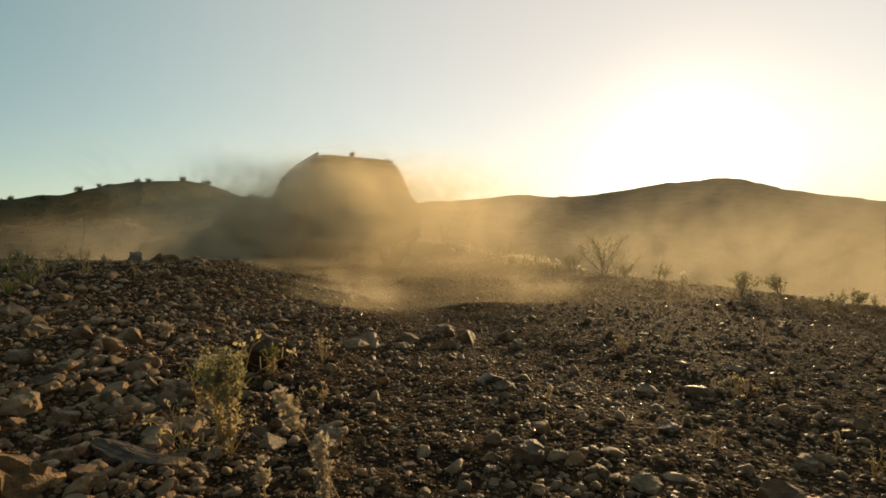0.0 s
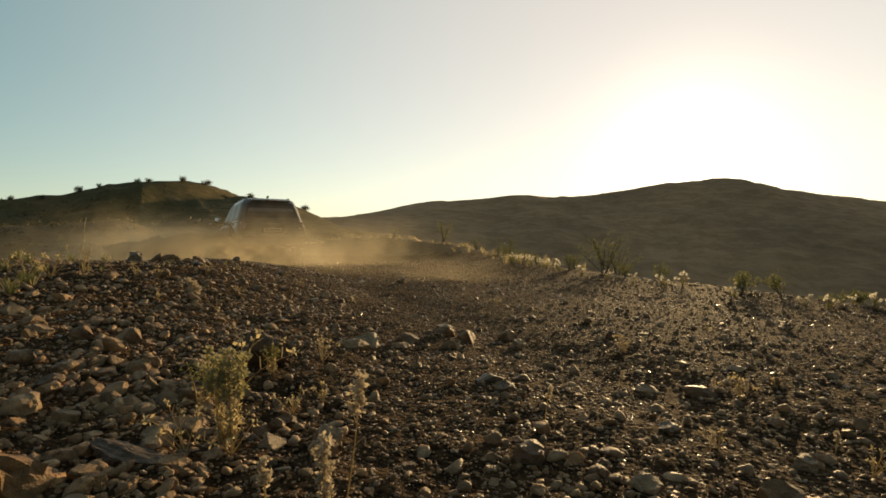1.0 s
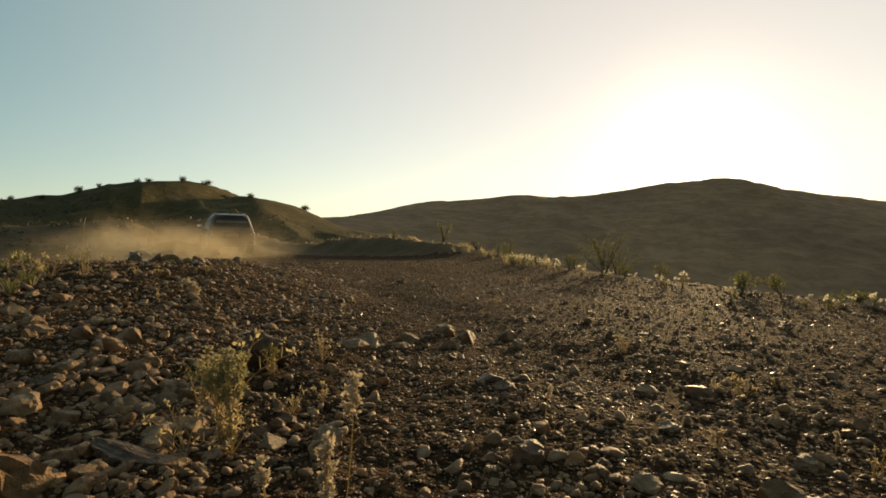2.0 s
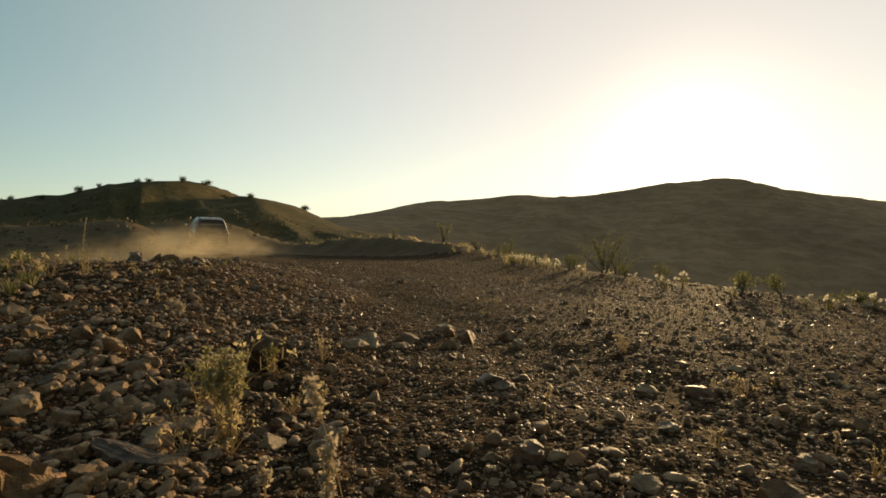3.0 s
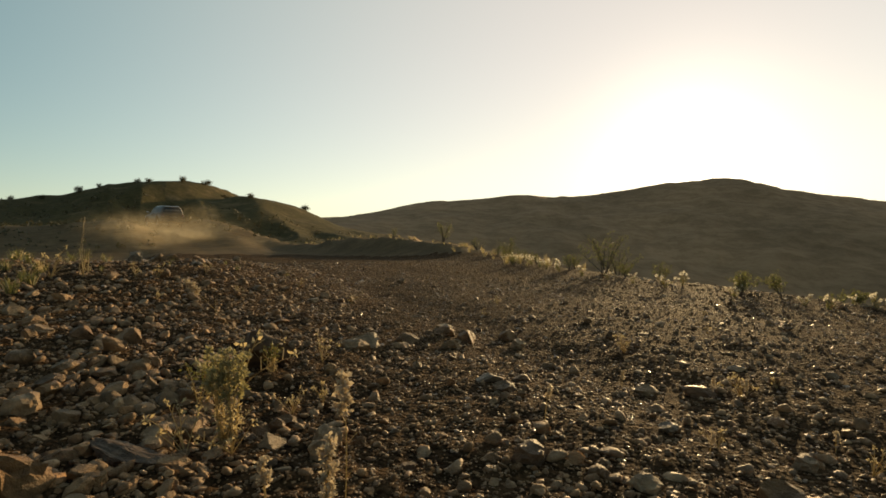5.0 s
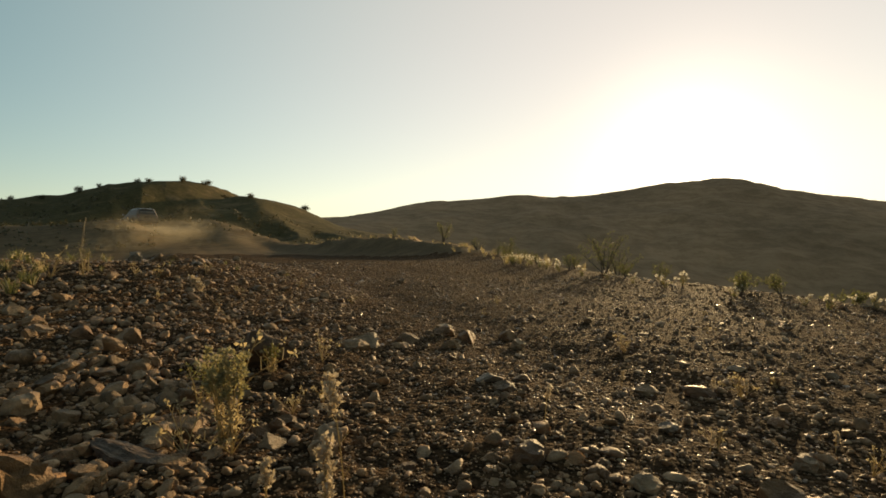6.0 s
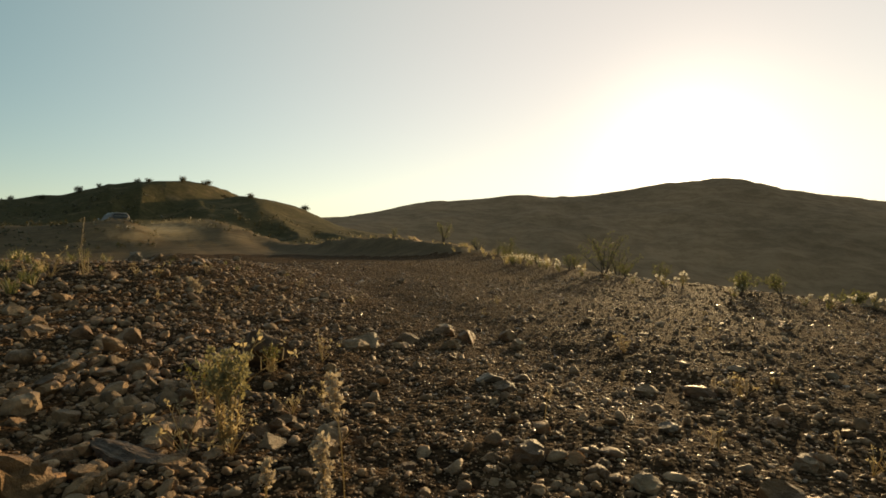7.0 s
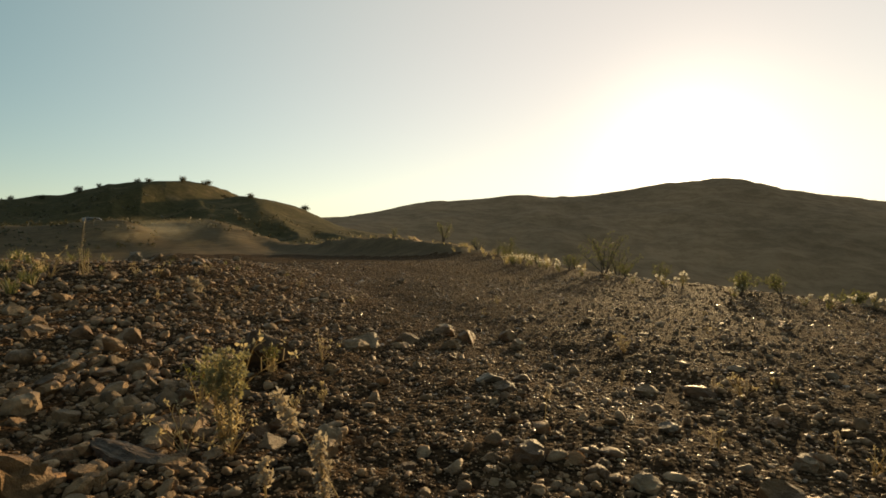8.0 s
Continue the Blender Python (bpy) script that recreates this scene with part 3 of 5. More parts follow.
def body_section(y):
    """The lower body's outline at y: half width, bottom, top."""
    k = (y - REAR) / (NOSE - REAR)
    w = 0.945 - 0.10 * max(0, (k - 0.8) / 0.2) ** 2 - 0.055 * max(0, (0.08 - k) / 0.08) ** 2
    low = 0.34 + 0.10 * max(0, (0.06 - k) / 0.06) + 0.06 * max(0, (k - 0.93) / 0.07)
    for a in AXLES:
        d = 0.47 ** 2 - (y - a) ** 2
        if d > 0:
            low = max(low, TYRE + math.sqrt(d) * 0.92)
    top = 1.06 if y < 0.95 else 1.06 - 0.16 * ((y - 0.95) / (NOSE - 0.95)) ** 1.6
    if k < 0.03:
        top -= 0.05 * (0.03 - k) / 0.03
    return w, low, top


def make_body(car):
    bm = bmesh.new()
    rings = []
    for y in np.linspace(REAR, NOSE, 74):
        w, lo, hi = body_section(y)
        mid = lo + 0.55 * (hi - lo)
        half = [(0.0, lo), (w - 0.16, lo), (w - 0.035, lo + 0.03), (w, lo + 0.14), (w + 0.005, mid), (w - 0.012, hi - 0.13), (w - 0.05, hi - 0.04), (w - 0.13, hi), (0.35, hi + 0.02), (0.0, hi + 0.025)]
        ring = [(a, y, b) for a, b in half] + [(-a, y, b) for a, b in half[-2:0:-1]]
        rings.append(ring)
    loft(bm, rings)
    body = part("body", bm, PAINT, car, "pale silver body dulled by road dust")
    return body


def cabin_ring(z, y0, y1, w, round_=0.16, n=7):
    pts = []
    for cx, cy, a0 in ((w - round_, y1 - round_, 0), (-w + round_, y1 - round_, 90), (-w + round_, y0 + round_, 180), (w - round_, y0 + round_, 270)):
        for i in range(n):
            a = radians(a0 + 90 * i / (n - 1))
            pts.append((cx + round_ * math.cos(a), cy + round_ * math.sin(a), z))
    return pts


# the cabin's levels: height, rear, front, half width
CABIN = ((1.04, -2.22, 1.12, 0.885), (1.14, -2.20, 0.96, 0.862), (1.40, -2.10, 0.52, 0.79), (1.62, -1.98, 0.12, 0.715), (1.70, -1.90, -0.05, 0.67), (1.745, -1.76, -0.25, 0.56), (1.76, -1.5, -0.5, 0.35))


def cabin_at(z):
    zs = [c[0] for c in CABIN]
    return tuple(float(np.interp(z, zs, [c[i] for c in CABIN])) for i in (1, 2, 3))


def pane(name, corners, mat, parent, label="", thick=0.016, out=(0, 0, 0), inset=0.05):
    """A pane with rounded corners between four corner points, with thickness."""
    c = [Vector(p) for p in corners]
    n = (c[1] - c[0]).cross(c[3] - c[0]).normalized()
    if n.dot(Vector(out)) < 0:
        n.negate()
    outline = []
    for i in range(4):
        p, a, b = c[i], c[i - 1], c[(i + 1) % 4]
        u, v = p + (a - p).normalized() * inset, p + (b - p).normalized() * inset
        for k in range(4):
            s = k / 3
            outline.append(u * (1 - s) ** 2 + p * 2 * s * (1 - s) + v * s * s)
    bm = bmesh.new()
    loft(bm, [[p - n * thick for p in outline], [p + n * thick * 0.5 for p in outline]])
    return part(name, bm, mat, parent, label, smooth=False)


def lathe(bm, profile, n=40):
    """Turns a profile of (radius, x) about the x axis."""
    rows = []
    for r, x in profile:
        rows.append([bm.verts.new((x, r * math.cos(2 * math.pi * i / n), r * math.sin(2 * math.pi * i / n))) for i in range(n)])
    for a, b in zip(rows, rows[1:]):
        for i in range(n):
            bm.faces.new((a[i], a[(i + 1) % n], b[(i + 1) % n], b[i]))
    bmesh.ops.recalc_face_normals(bm, faces=bm.faces[:])


def make_wheel(car, x, y):
    s = 1 if x > 0 else -1
    bm = bmesh.new()
    lathe(bm, [(0.001, -0.06 * s), (0.06, -0.06 * s), (0.07, 0.02 * s), (0.05, 0.10 * s), (0.001, 0.105 * s)], 20)
    wheel = part("wheel", bm, PLASTIC, car)
    wheel.location = (x, y, TYRE)
    bm = bmesh.new()
    lathe(bm, [(0.235, -0.11), (0.30, -0.122), (0.352, -0.112), (TYRE, -0.085), (TYRE, 0.085), (0.352, 0.112), (0.30, 0.122), (0.235, 0.11), (0.235, -0.11)])
    for i in range(40):
        a = 2 * math.pi * i / 40
        for sx in (-0.055, 0.055):
            box(bm, sx, (TYRE + 0.002) * math.cos(a + sx), (TYRE + 0.002) * math.sin(a + sx), 0.085, 0.03, 0.016, 0, Matrix.Rotation(a + sx + math.pi / 2, 4, "X"))
    part("tyre", bm, RUBBER, wheel, "dusty black tyre with blocky tread")
    bm = bmesh.new()
    lathe(bm, [(0.236, -0.10), (0.215, -0.09), (0.205, 0.05 * s), (0.22, 0.095 * s), (0.238, 0.10 * s)])
    for i in range(6):
        a = 2 * math.pi * i / 6
        box(bm, 0.07 * s, 0.13 * math.cos(a), 0.13 * math.sin(a), 0.03, 0.17, 0.05, 0.008, Matrix.Rotation(a, 4, "X"))
    part("rim", bm, ALLOY, wheel, "dusty six-spoke alloy rim")
    return wheel


def make_car():
    car = tagged(new("car"), "dusty pale silver off-road car driving away along the track", "car")
    make_body(car)
    bm = bmesh.new()
    loft(bm, [cabin_ring(z, a, b, w, min(0.2, w * 0.5)) for z, a, b, w in CABIN])
    part("cabin_shell", bm, PAINT, car, "pale pillars and roof catching low sun")
    # panes
    def side(z):
        return cabin_at(z)
    for s in (-1, 1):
        for y0a, y0b, y1a, y1b in ((-1.92, -1.80, -1.12, -1.12), (-1.05, -1.05, -0.22, -0.22), (-0.15, -0.15, 0.72, 0.10)):
            lo, hi = 1.13, 1.60
            wl, wh = side(lo)[2] + 0.004, side(hi)[2] + 0.004
            pane("side_window", [(s * wl, y0a, lo), (s * wl, y1a, lo), (s * wh, y1b, hi), (s * wh, y0b, hi)], GLASS, car, out=(s, 0, 0.3))
        rail = bmesh.new()
        box(rail, s * 0.58, -0.98, 1.762, 0.03, 1.45, 0.024, 0.010)
        for y in (-1.7, -1.0, -0.28):
            box(rail, s * 0.58, y, 1.742, 0.026, 0.08, 0.04, 0.008)
        part("roof_rail", rail, ALLOY, car, "silver roof rail")
        for y in (-0.32, 0.56):
            h = bmesh.new()
            box(h, s * 0.955, y - 0.35, 0.93, 0.03, 0.20, 0.035, 0.012)
            part("door_handle", h, PAINT, car)
        for y in (-1.08, -0.18, 0.92):
            g = bmesh.new()
            box(g, s * 0.945, y, 0.74, 0.012, 0.008, 0.60, 0)
            part("door_gap", g, PLASTIC, car, "dark door shut line")
        c = bmesh.new()
        box(c, s * 0.945, 0.02, 0.42, 0.05, 1.85, 0.13, 0.02)
        part("sill_cladding", c, PLASTIC, car, "black plastic sill")
        for a in AXLES:
            arch = bmesh.new()
            rings = []
            for i in range(19):
                t = math.pi * i / 18
                cy, cz = math.cos(t), math.sin(t)
                rings.append([(s * xx, a + rr * cy, TYRE + rr * cz * 0.94) for xx, rr in ((0.90, 0.455), (0.968, 0.455), (0.968, 0.52), (0.90, 0.535))])
            loft(arch, rings)
            part("arch_cladding", arch, PLASTIC, car, "black plastic wheel arch trim")
        m = bmesh.new()
        box(m, s * 1.07, 0.66, 1.20, 0.20, 0.12, 0.19, 0.045)
        box(m, s * 0.93, 0.70, 1.13, 0.14, 0.06, 0.05, 0.015)
        mirror = part("wing_mirror", m, PAINT, car, "door mirror on a short arm")
        g = bmesh.new()
        box(g, s * 1.075, 0.597, 1.205, 0.155, 0.008, 0.14, 0.003)
        part("mirror_glass", g, CHROME, mirror, "mirror glass")
        t = bmesh.new()
        box(t, s * 0.765, -2.225, 0.93, 0.15, 0.12, 0.26, 0.03)
        lamp = part("tail_light", t, RED_LENS, car, "tall red tail light")
        t = bmesh.new()
        box(t, s * 0.765, -2.285, 0.88, 0.09, 0.02, 0.06, 0.008)
        part("reversing_lens", t, CLEAR_LENS, lamp, "clear reversing lens")
        t = bmesh.new()
        box(t, s * 0.70, 2.20, 0.80, 0.30, 0.20, 0.15, 0.04)
        part("headlight", t, CLEAR_LENS, car, "clear headlight")
        t = bmesh.new()
        box(t, s * 0.62, -2.335, 0.50, 0.20, 0.02, 0.05, 0.008)
        part("reflector", t, RED_LENS, car, "red bumper reflector")
        f = bmesh.new()
        box(f, s * 0.80, -1.86, 0.30, 0.24, 0.02, 0.24, 0.006)
        part("mud_flap", f, RUBBER, car, "black mud flap")
    r0, r1 = cabin_at(1.18), cabin_at(1.60)
    pane("rear_window", [(-0.74, r0[0] - 0.004, 1.18), (0.74, r0[0] - 0.004, 1.18), (0.62, r1[0] - 0.004, 1.60), (-0.62, r1[0] - 0.004, 1.60)], GLASS, car, "dark tinted rear window", out=(0, -1, 0.2), inset=0.08)
    pane("windscreen", [(-0.76, cabin_at(1.13)[1] + 0.006, 1.13), (0.76, cabin_at(1.13)[1] + 0.006, 1.13), (0.64, cabin_at(1.61)[1] + 0.006, 1.61), (-0.64, cabin_at(1.61)[1] + 0.006, 1.61)], GLASS, car, out=(0, 1, 0.4), inset=0.08)
    b = bmesh.new()
    box(b, 0, -1.93, 1.685, 1.06, 0.26, 0.035, 0.016, Matrix.Rotation(radians(9), 4, "X"))
    spoiler = part("roof_spoiler", b, PAINT, car, "pale roof spoiler over the tailgate")
    b = bmesh.new()
    box(b, 0, -2.064, 1.668, 0.32, 0.012, 0.02, 0.004)
    part("high_brake_light", b, RED_LENS, spoiler, "thin red brake light")
    b = bmesh.new()
    box(b, 0, -1.62, 1.80, 0.04, 0.16, 0.07, 0.015)
    part("roof_fin", b, PLASTIC, car, "small dark roof fin")
    b = bmesh.new()
    box(b, 0, -2.30, 0.56, 1.74, 0.16, 0.20, 0.05)
    box(b, 0, -2.27, 0.43, 1.50, 0.14, 0.12, 0.03)
    bumper = part("rear_bumper", b, PLASTIC, car, "dark rear bumper caked with dust")
    b = bmesh.new()
    box(b, 0, -2.29, 0.83, 0.60, 0.02, 0.17, 0.02)
    recess = part("plate_recess", b, PLASTIC, car)
    b = bmesh.new()
    box(b, 0, -2.303, 0.83, 0.50, 0.008, 0.11, 0.003)
    part("number_plate", b, PLATE, recess, "pale number plate with illegible dark bars")
    b = bmesh.new()
    for i in range(6):
        box(b, -0.17 + 0.068 * i, -2.309, 0.83, 0.035, 0.004, 0.06, 0)
    part("plate_bars", b, PLASTIC, recess, "dark bars on the plate")
    b = bmesh.new()
    box(b, 0, -2.292, 0.94, 0.72, 0.03, 0.035, 0.01)
    part("tailgate_trim", b, PLASTIC, car, "dark tailgate strip")
    b = bmesh.new()
    box(b, 0.10, -2.215, 1.25, 0.42, 0.018, 0.018, 0.004, Matrix.Rotation(radians(8), 4, "Y"))
    part("rear_wiper", b, PLASTIC, car, "black rear wiper")
    b = bmesh.new()
    box(b, 0, 2.33, 0.72, 0.95, 0.06, 0.18, 0.03)
    part("grille", b, PLASTIC, car, "black grille")
    b = bmesh.new()
    box(b, 0, 2.30, 0.48, 1.66, 0.16, 0.20, 0.05)
    part("front_bumper", b, PLASTIC, car)
    b = bmesh.new()
    lathe(b, [(0.03, 0.0), (0.035, 0.0), (0.035, 0.2), (0.03, 0.2), (0.03, 0.0)], 16)
    bmesh.ops.transform(b, matrix=Matrix.Translation((0.55, -2.36, 0.36)) @ Matrix.Rotation(radians(90), 4, "Z"), verts=b.verts[:])
    part("exhaust_pipe", b, ALLOY, car, "short exhaust pipe")
    b = bmesh.new()
    box(b, 0, 0, 0.40, 1.3, 3.6, 0.16, 0.03)
    part("underbody", b, PLASTIC, car)
    wheels = [make_wheel(car, x, y) for x in (-0.80, 0.80) for y in AXLES]
    return car, wheels


CAR, WHEELS = make_car()

# ---- the car's way ----
# the middle of the car's tail: seconds and how far along y
DRIVE = ((-0.5, 4.6), (0.0, 7.8), (0.5, 11.0), (1.0, 14.7), (1.6, 18.9), (3.0, 30.3), (3.5, 34.2), (4.2, 39.0), (4.5, 40.9), (5.6, 46.2), (6.8, 51.3), (7.4, 54.0), (8.0, 56.8), (8.6, 59.6))


def along(t):
    """The tail's y at t, eased through the rows of DRIVE."""
    ts, ys = np.array([d[0] for d in DRIVE]), np.array([d[1] for d in DRIVE])
    m = np.gradient(ys, ts)
    i = int(np.clip(np.searchsorted(ts, t) - 1, 0, len(ts) - 2))
    h = ts[i + 1] - ts[i]
    u = (t - ts[i]) / h
    return float((2 * u ** 3 - 3 * u ** 2 + 1) * ys[i] + (u ** 3 - 2 * u ** 2 + u) * h * m[i] + (-2 * u ** 3 + 3 * u ** 2) * ys[i + 1] + (u ** 3 - u ** 2) * h * m[i + 1])


def tail_point(t):
    y = along(t)
    return np.array([float(track(y)[0]), y])


def ahead(p, d):
    """The point of the track d metres on from p."""
    for _ in range(8):
        q = p[1] + d / 8
        n = np.array([float(track(q)[0]), q])
        p = p + (n - p) / np.linalg.norm(n - p) * d / 8
        p = np.array([float(track(p[1])[0]), p[1]])
    return p


def car_pose(t):
    tail = tail_point(t)
    a, b = ahead(tail, 0.92), ahead(tail, 3.68)
    za, zb = height(*a), height(*b)
    span = np.linalg.norm(b - a)
    yaw = math.atan2(-(b - a)[0], (b - a)[1])
    mid = (a + b) / 2
    shake = 0.012 * math.sin(t * 17) + 0.008 * math.sin(t * 29 + 1)
    return pose(mid[0] + 0.07 * math.exp(-max(t, 0)), mid[1], (za + zb) / 2, math.degrees(math.atan2(zb - za, span)) + 25 * shake, 18 * shake * math.cos(t * 7), math.degrees(yaw) + 3 * math.exp(-max(t, 0) * 1.2))



# ---- plants ----
PR = random.Random(21)
SWAYING = []


def tube(bm, pts, r0, r1, sides=5):
    rows = []
    n = len(pts)
    for i, p in enumerate(pts):
        d = (pts[min(i + 1, n - 1)] - pts[max(i - 1, 0)]).normalized()
        u = d.orthogonal().normalized()
        v = d.cross(u)
        r = r0 + (r1 - r0) * i / (n - 1)
        rows.append([bm.verts.new(p + u * (r * math.cos(2 * math.pi * k / sides)) + v * (r * math.sin(2 * math.pi * k / sides))) for k in range(sides)])
    for a, b in zip(rows, rows[1:]):
        for k in range(sides):
            bm.faces.new((a[k], a[(k + 1) % sides], b[(k + 1) % sides], b[k]))
    bm.faces.new(rows[-1])


def bent(base, lean, turn, length, bend, n=6):
    """Points of a stem that leaves base at that lean and turn (radians) and bends over."""
    pts, p, a = [Vector(base)], Vector(base), lean
    for i in range(n):
        d = Vector((math.sin(a) * math.cos(turn), math.sin(a) * math.sin(turn), math.cos(a)))
        p = p + d * (length / n)
        pts.append(p.copy())
        a += bend / n
        turn += PR.uniform(-0.12, 0.12)
    return pts


def blade(bm, base, lean, turn, length, width, bend):
    pts = bent(base, lean, turn, length, bend, 4)
    side = Vector((-math.sin(turn), math.cos(turn), 0))
    rows = []
    for i, p in enumerate(pts[:-1]):
        w = width * (1 - 0.2 * i) / 2
        rows.append((bm.verts.new(p - side * w), bm.verts.new(p + side * w)))
    tip = bm.verts.new(pts[-1])
    for a, b in zip(rows, rows[1:]):
        bm.faces.new((a[0], a[1], b[1], b[0]))
    bm.faces.new((rows[-1][0], rows[-1][1], tip))


def leaf(bm, at, size, slim=0.45):
    d = Vector((PR.gauss(0, 1), PR.gauss(0, 1), PR.gauss(0.4, 1))).normalized()
    s = d.orthogonal().normalized()
    s = (s * math.cos(PR.uniform(0, 6)) + d.cross(s) * math.sin(PR.uniform(0, 6))).normalized()
    k = d.cross(s) * size * 0.12
    q = [at, at + d * size * 0.5 + s * size * slim * 0.5 + k, at + d * size, at + d * size * 0.5 - s * size * slim * 0.5 + k]
    bm.faces.new([bm.verts.new(p) for p in q])


def set_down(thing, x, y, turn=0.0, swing=0.0, pace=5.0):
    thing.matrix_basis = pose(x, y, height(x, y) - 0.004, 0, 0, turn)
    if swing:
        SWAYING.append((thing, x, y, turn, swing, pace))
    return thing


def grass_tuft(high, blades=30, mat=GRASS, label="yellow-green grass tuft on the stony verge", straw=0.15):
    root = tagged(new("grass_tuft"), label, "grass", "grass tufts")
    for name, count, m in (("green_foliage", int(blades * (1 - straw)), mat), ("dry_foliage", int(blades * straw), STRAW)):
        bm = bmesh.new()
        for _ in range(max(3, count)):
            a = PR.uniform(0, 2 * math.pi)
            b = PR.uniform(0, high * 0.22)
            blade(bm, (b * math.cos(a), b * math.sin(a), 0), PR.uniform(0.0, 0.5), a + PR.uniform(-0.6, 0.6), high * PR.uniform(0.5, 1.1), high * 0.035 + 0.0012, PR.uniform(0.1, 1.0))
        tagged(part(name, bm, m, root), kind="stuff")
    return root


def herb(high, stems=9, leaves=520, label="bushy pale green desert herb on thin stalks"):
    """Thin stalks below, a cloud of small leaves above."""
    root = tagged(new("desert_herb"), label, "plant", "small plants")
    lf, dry = bmesh.new(), bmesh.new()
    for _ in range(stems):
        t = PR.uniform(0, 2 * math.pi)
        pts = bent((PR.uniform(-0.1, 0.1) * high, PR.uniform(-0.06, 0.06) * high, 0), PR.uniform(0.02, 0.28), t, high * PR.uniform(0.75, 1.0), PR.uniform(-0.2, 0.4), 8)
        bm = bmesh.new()
        tube(bm, pts, 0.0016, 0.0007)
        part("stem", bm, STRAW, root)
        for _ in range(leaves // stems):
            k = min(7.99, 8 * (0.50 + 0.50 * PR.random() ** 0.7))
            i, u = int(k), k - int(k)
            p = pts[i].lerp(pts[i + 1], u)
            leaf(lf, p + Vector((PR.gauss(0, 1), PR.gauss(0, 1), PR.gauss(0, 0.8))) * high * 0.065, PR.uniform(0.005, 0.010))
        for _ in range(12):
            p = pts[PR.randint(1, 4)]
            leaf(dry, p + Vector((PR.gauss(0, 1), PR.gauss(0, 1), PR.gauss(0, 1))) * high * 0.05, PR.uniform(0.006, 0.013), 0.25)
    tagged(part("foliage", lf, GRASS, root, "small yellow-green leaves"), kind="stuff")
    tagged(part("dry_foliage", dry, STRAW, root, "withered straw-coloured leaves"), kind="stuff")
    return root


def clump(bm, at, radius, leaves, size, slim=0.45):
    """A tight ball of small leaves or florets."""
    for _ in range(leaves):
        d = Vector((PR.gauss(0, 1), PR.gauss(0, 1), PR.gauss(0, 1))).normalized()
        leaf(bm, at + d * radius * PR.random() ** 0.5, size * PR.uniform(0.7, 1.3), slim)


def bushy_herb(high, stems=13):
    """Leaning withered stalks with clustered pale leaves at the top."""
    root = tagged(new("desert_herb"), "bushy pale sage-green herb on withered stalks", "plant", "small plants")
    lf, dry = bmesh.new(), bmesh.new()
    for k in range(stems):
        turn = math.pi + PR.uniform(-1.5, 1.5) if k % 3 else PR.uniform(0, 6.3)
        long = high * PR.uniform(0.72, 1.06)
        pts = bent((PR.uniform(-0.010, 0.012), PR.uniform(-0.010, 0.010), 0), PR.uniform(0.03, 0.24), turn, long, PR.uniform(-0.15, 0.25), 9)
        bm = bmesh.new()
        tube(bm, pts, 0.0019, 0.0008)
        for m in (6, 7, 8, 9):
            tw = bent(pts[m], PR.uniform(0.3, 0.9), PR.uniform(0, 6.3), high * PR.uniform(0.08, 0.15), -0.3, 3)
            tube(bm, tw, 0.0008, 0.0005, 4)
            clump(lf, tw[-1], high * 0.055, 40, 0.0064, 0.55)
        part("stem", bm, STRAW, root)
        for m in (1, 2, 3, 4):
            clump(dry, pts[m], high * 0.03, 4, 0.012, 0.28)
    tagged(part("foliage", lf, SAGE, root, "clustered small pale green leaves"), kind="stuff")
    tagged(part("dry_foliage", dry, STRAW, root, "withered straw-coloured leaves"), kind="stuff")
    return root


def flower_stalk(high, head, thick=0.0011, label="dry stalk with a pale fluffy seed head", lean=0.05, spike=0.0, florets=5.0):
    """A stalk with a lumpy seed head; spike: how far the florets run down the stalk."""
    root = tagged(new("seed_stalk"), label, "plant", "seed stalks")
    bm, hd = bmesh.new(), bmesh.new()
    pts = bent((0, 0, 0), lean, PR.uniform(0, 6), high, 0.15, 12)
    tube(bm, pts, thick, thick * 0.6)
    for k in (3, 6, 8):
        tube(bm, bent(pts[k], 0.6, PR.uniform(0, 6), high * 0.12, 0.2, 3), thick * 0.6, thick * 0.3, 4)
    part("stem", bm, STRAW, root)
    span = max(head * 1.5, spike)
    count = max(8, int(span / head * florets))
    for i in range(count):
        p = pts[-1].lerp(pts[0], min(1.0, span * i / (count - 1) / high))
        a, r = PR.uniform(0, 6.3), head * PR.uniform(0.10, 0.30)
        clump(hd, p + Vector((r * math.cos(a), r * math.sin(a), PR.uniform(-0.1, 0.1) * head)), head * 0.26, 34, head * 0.28, 0.6)
    part("seed_head", hd, SEED, root, "pale straw seed head")
    return root


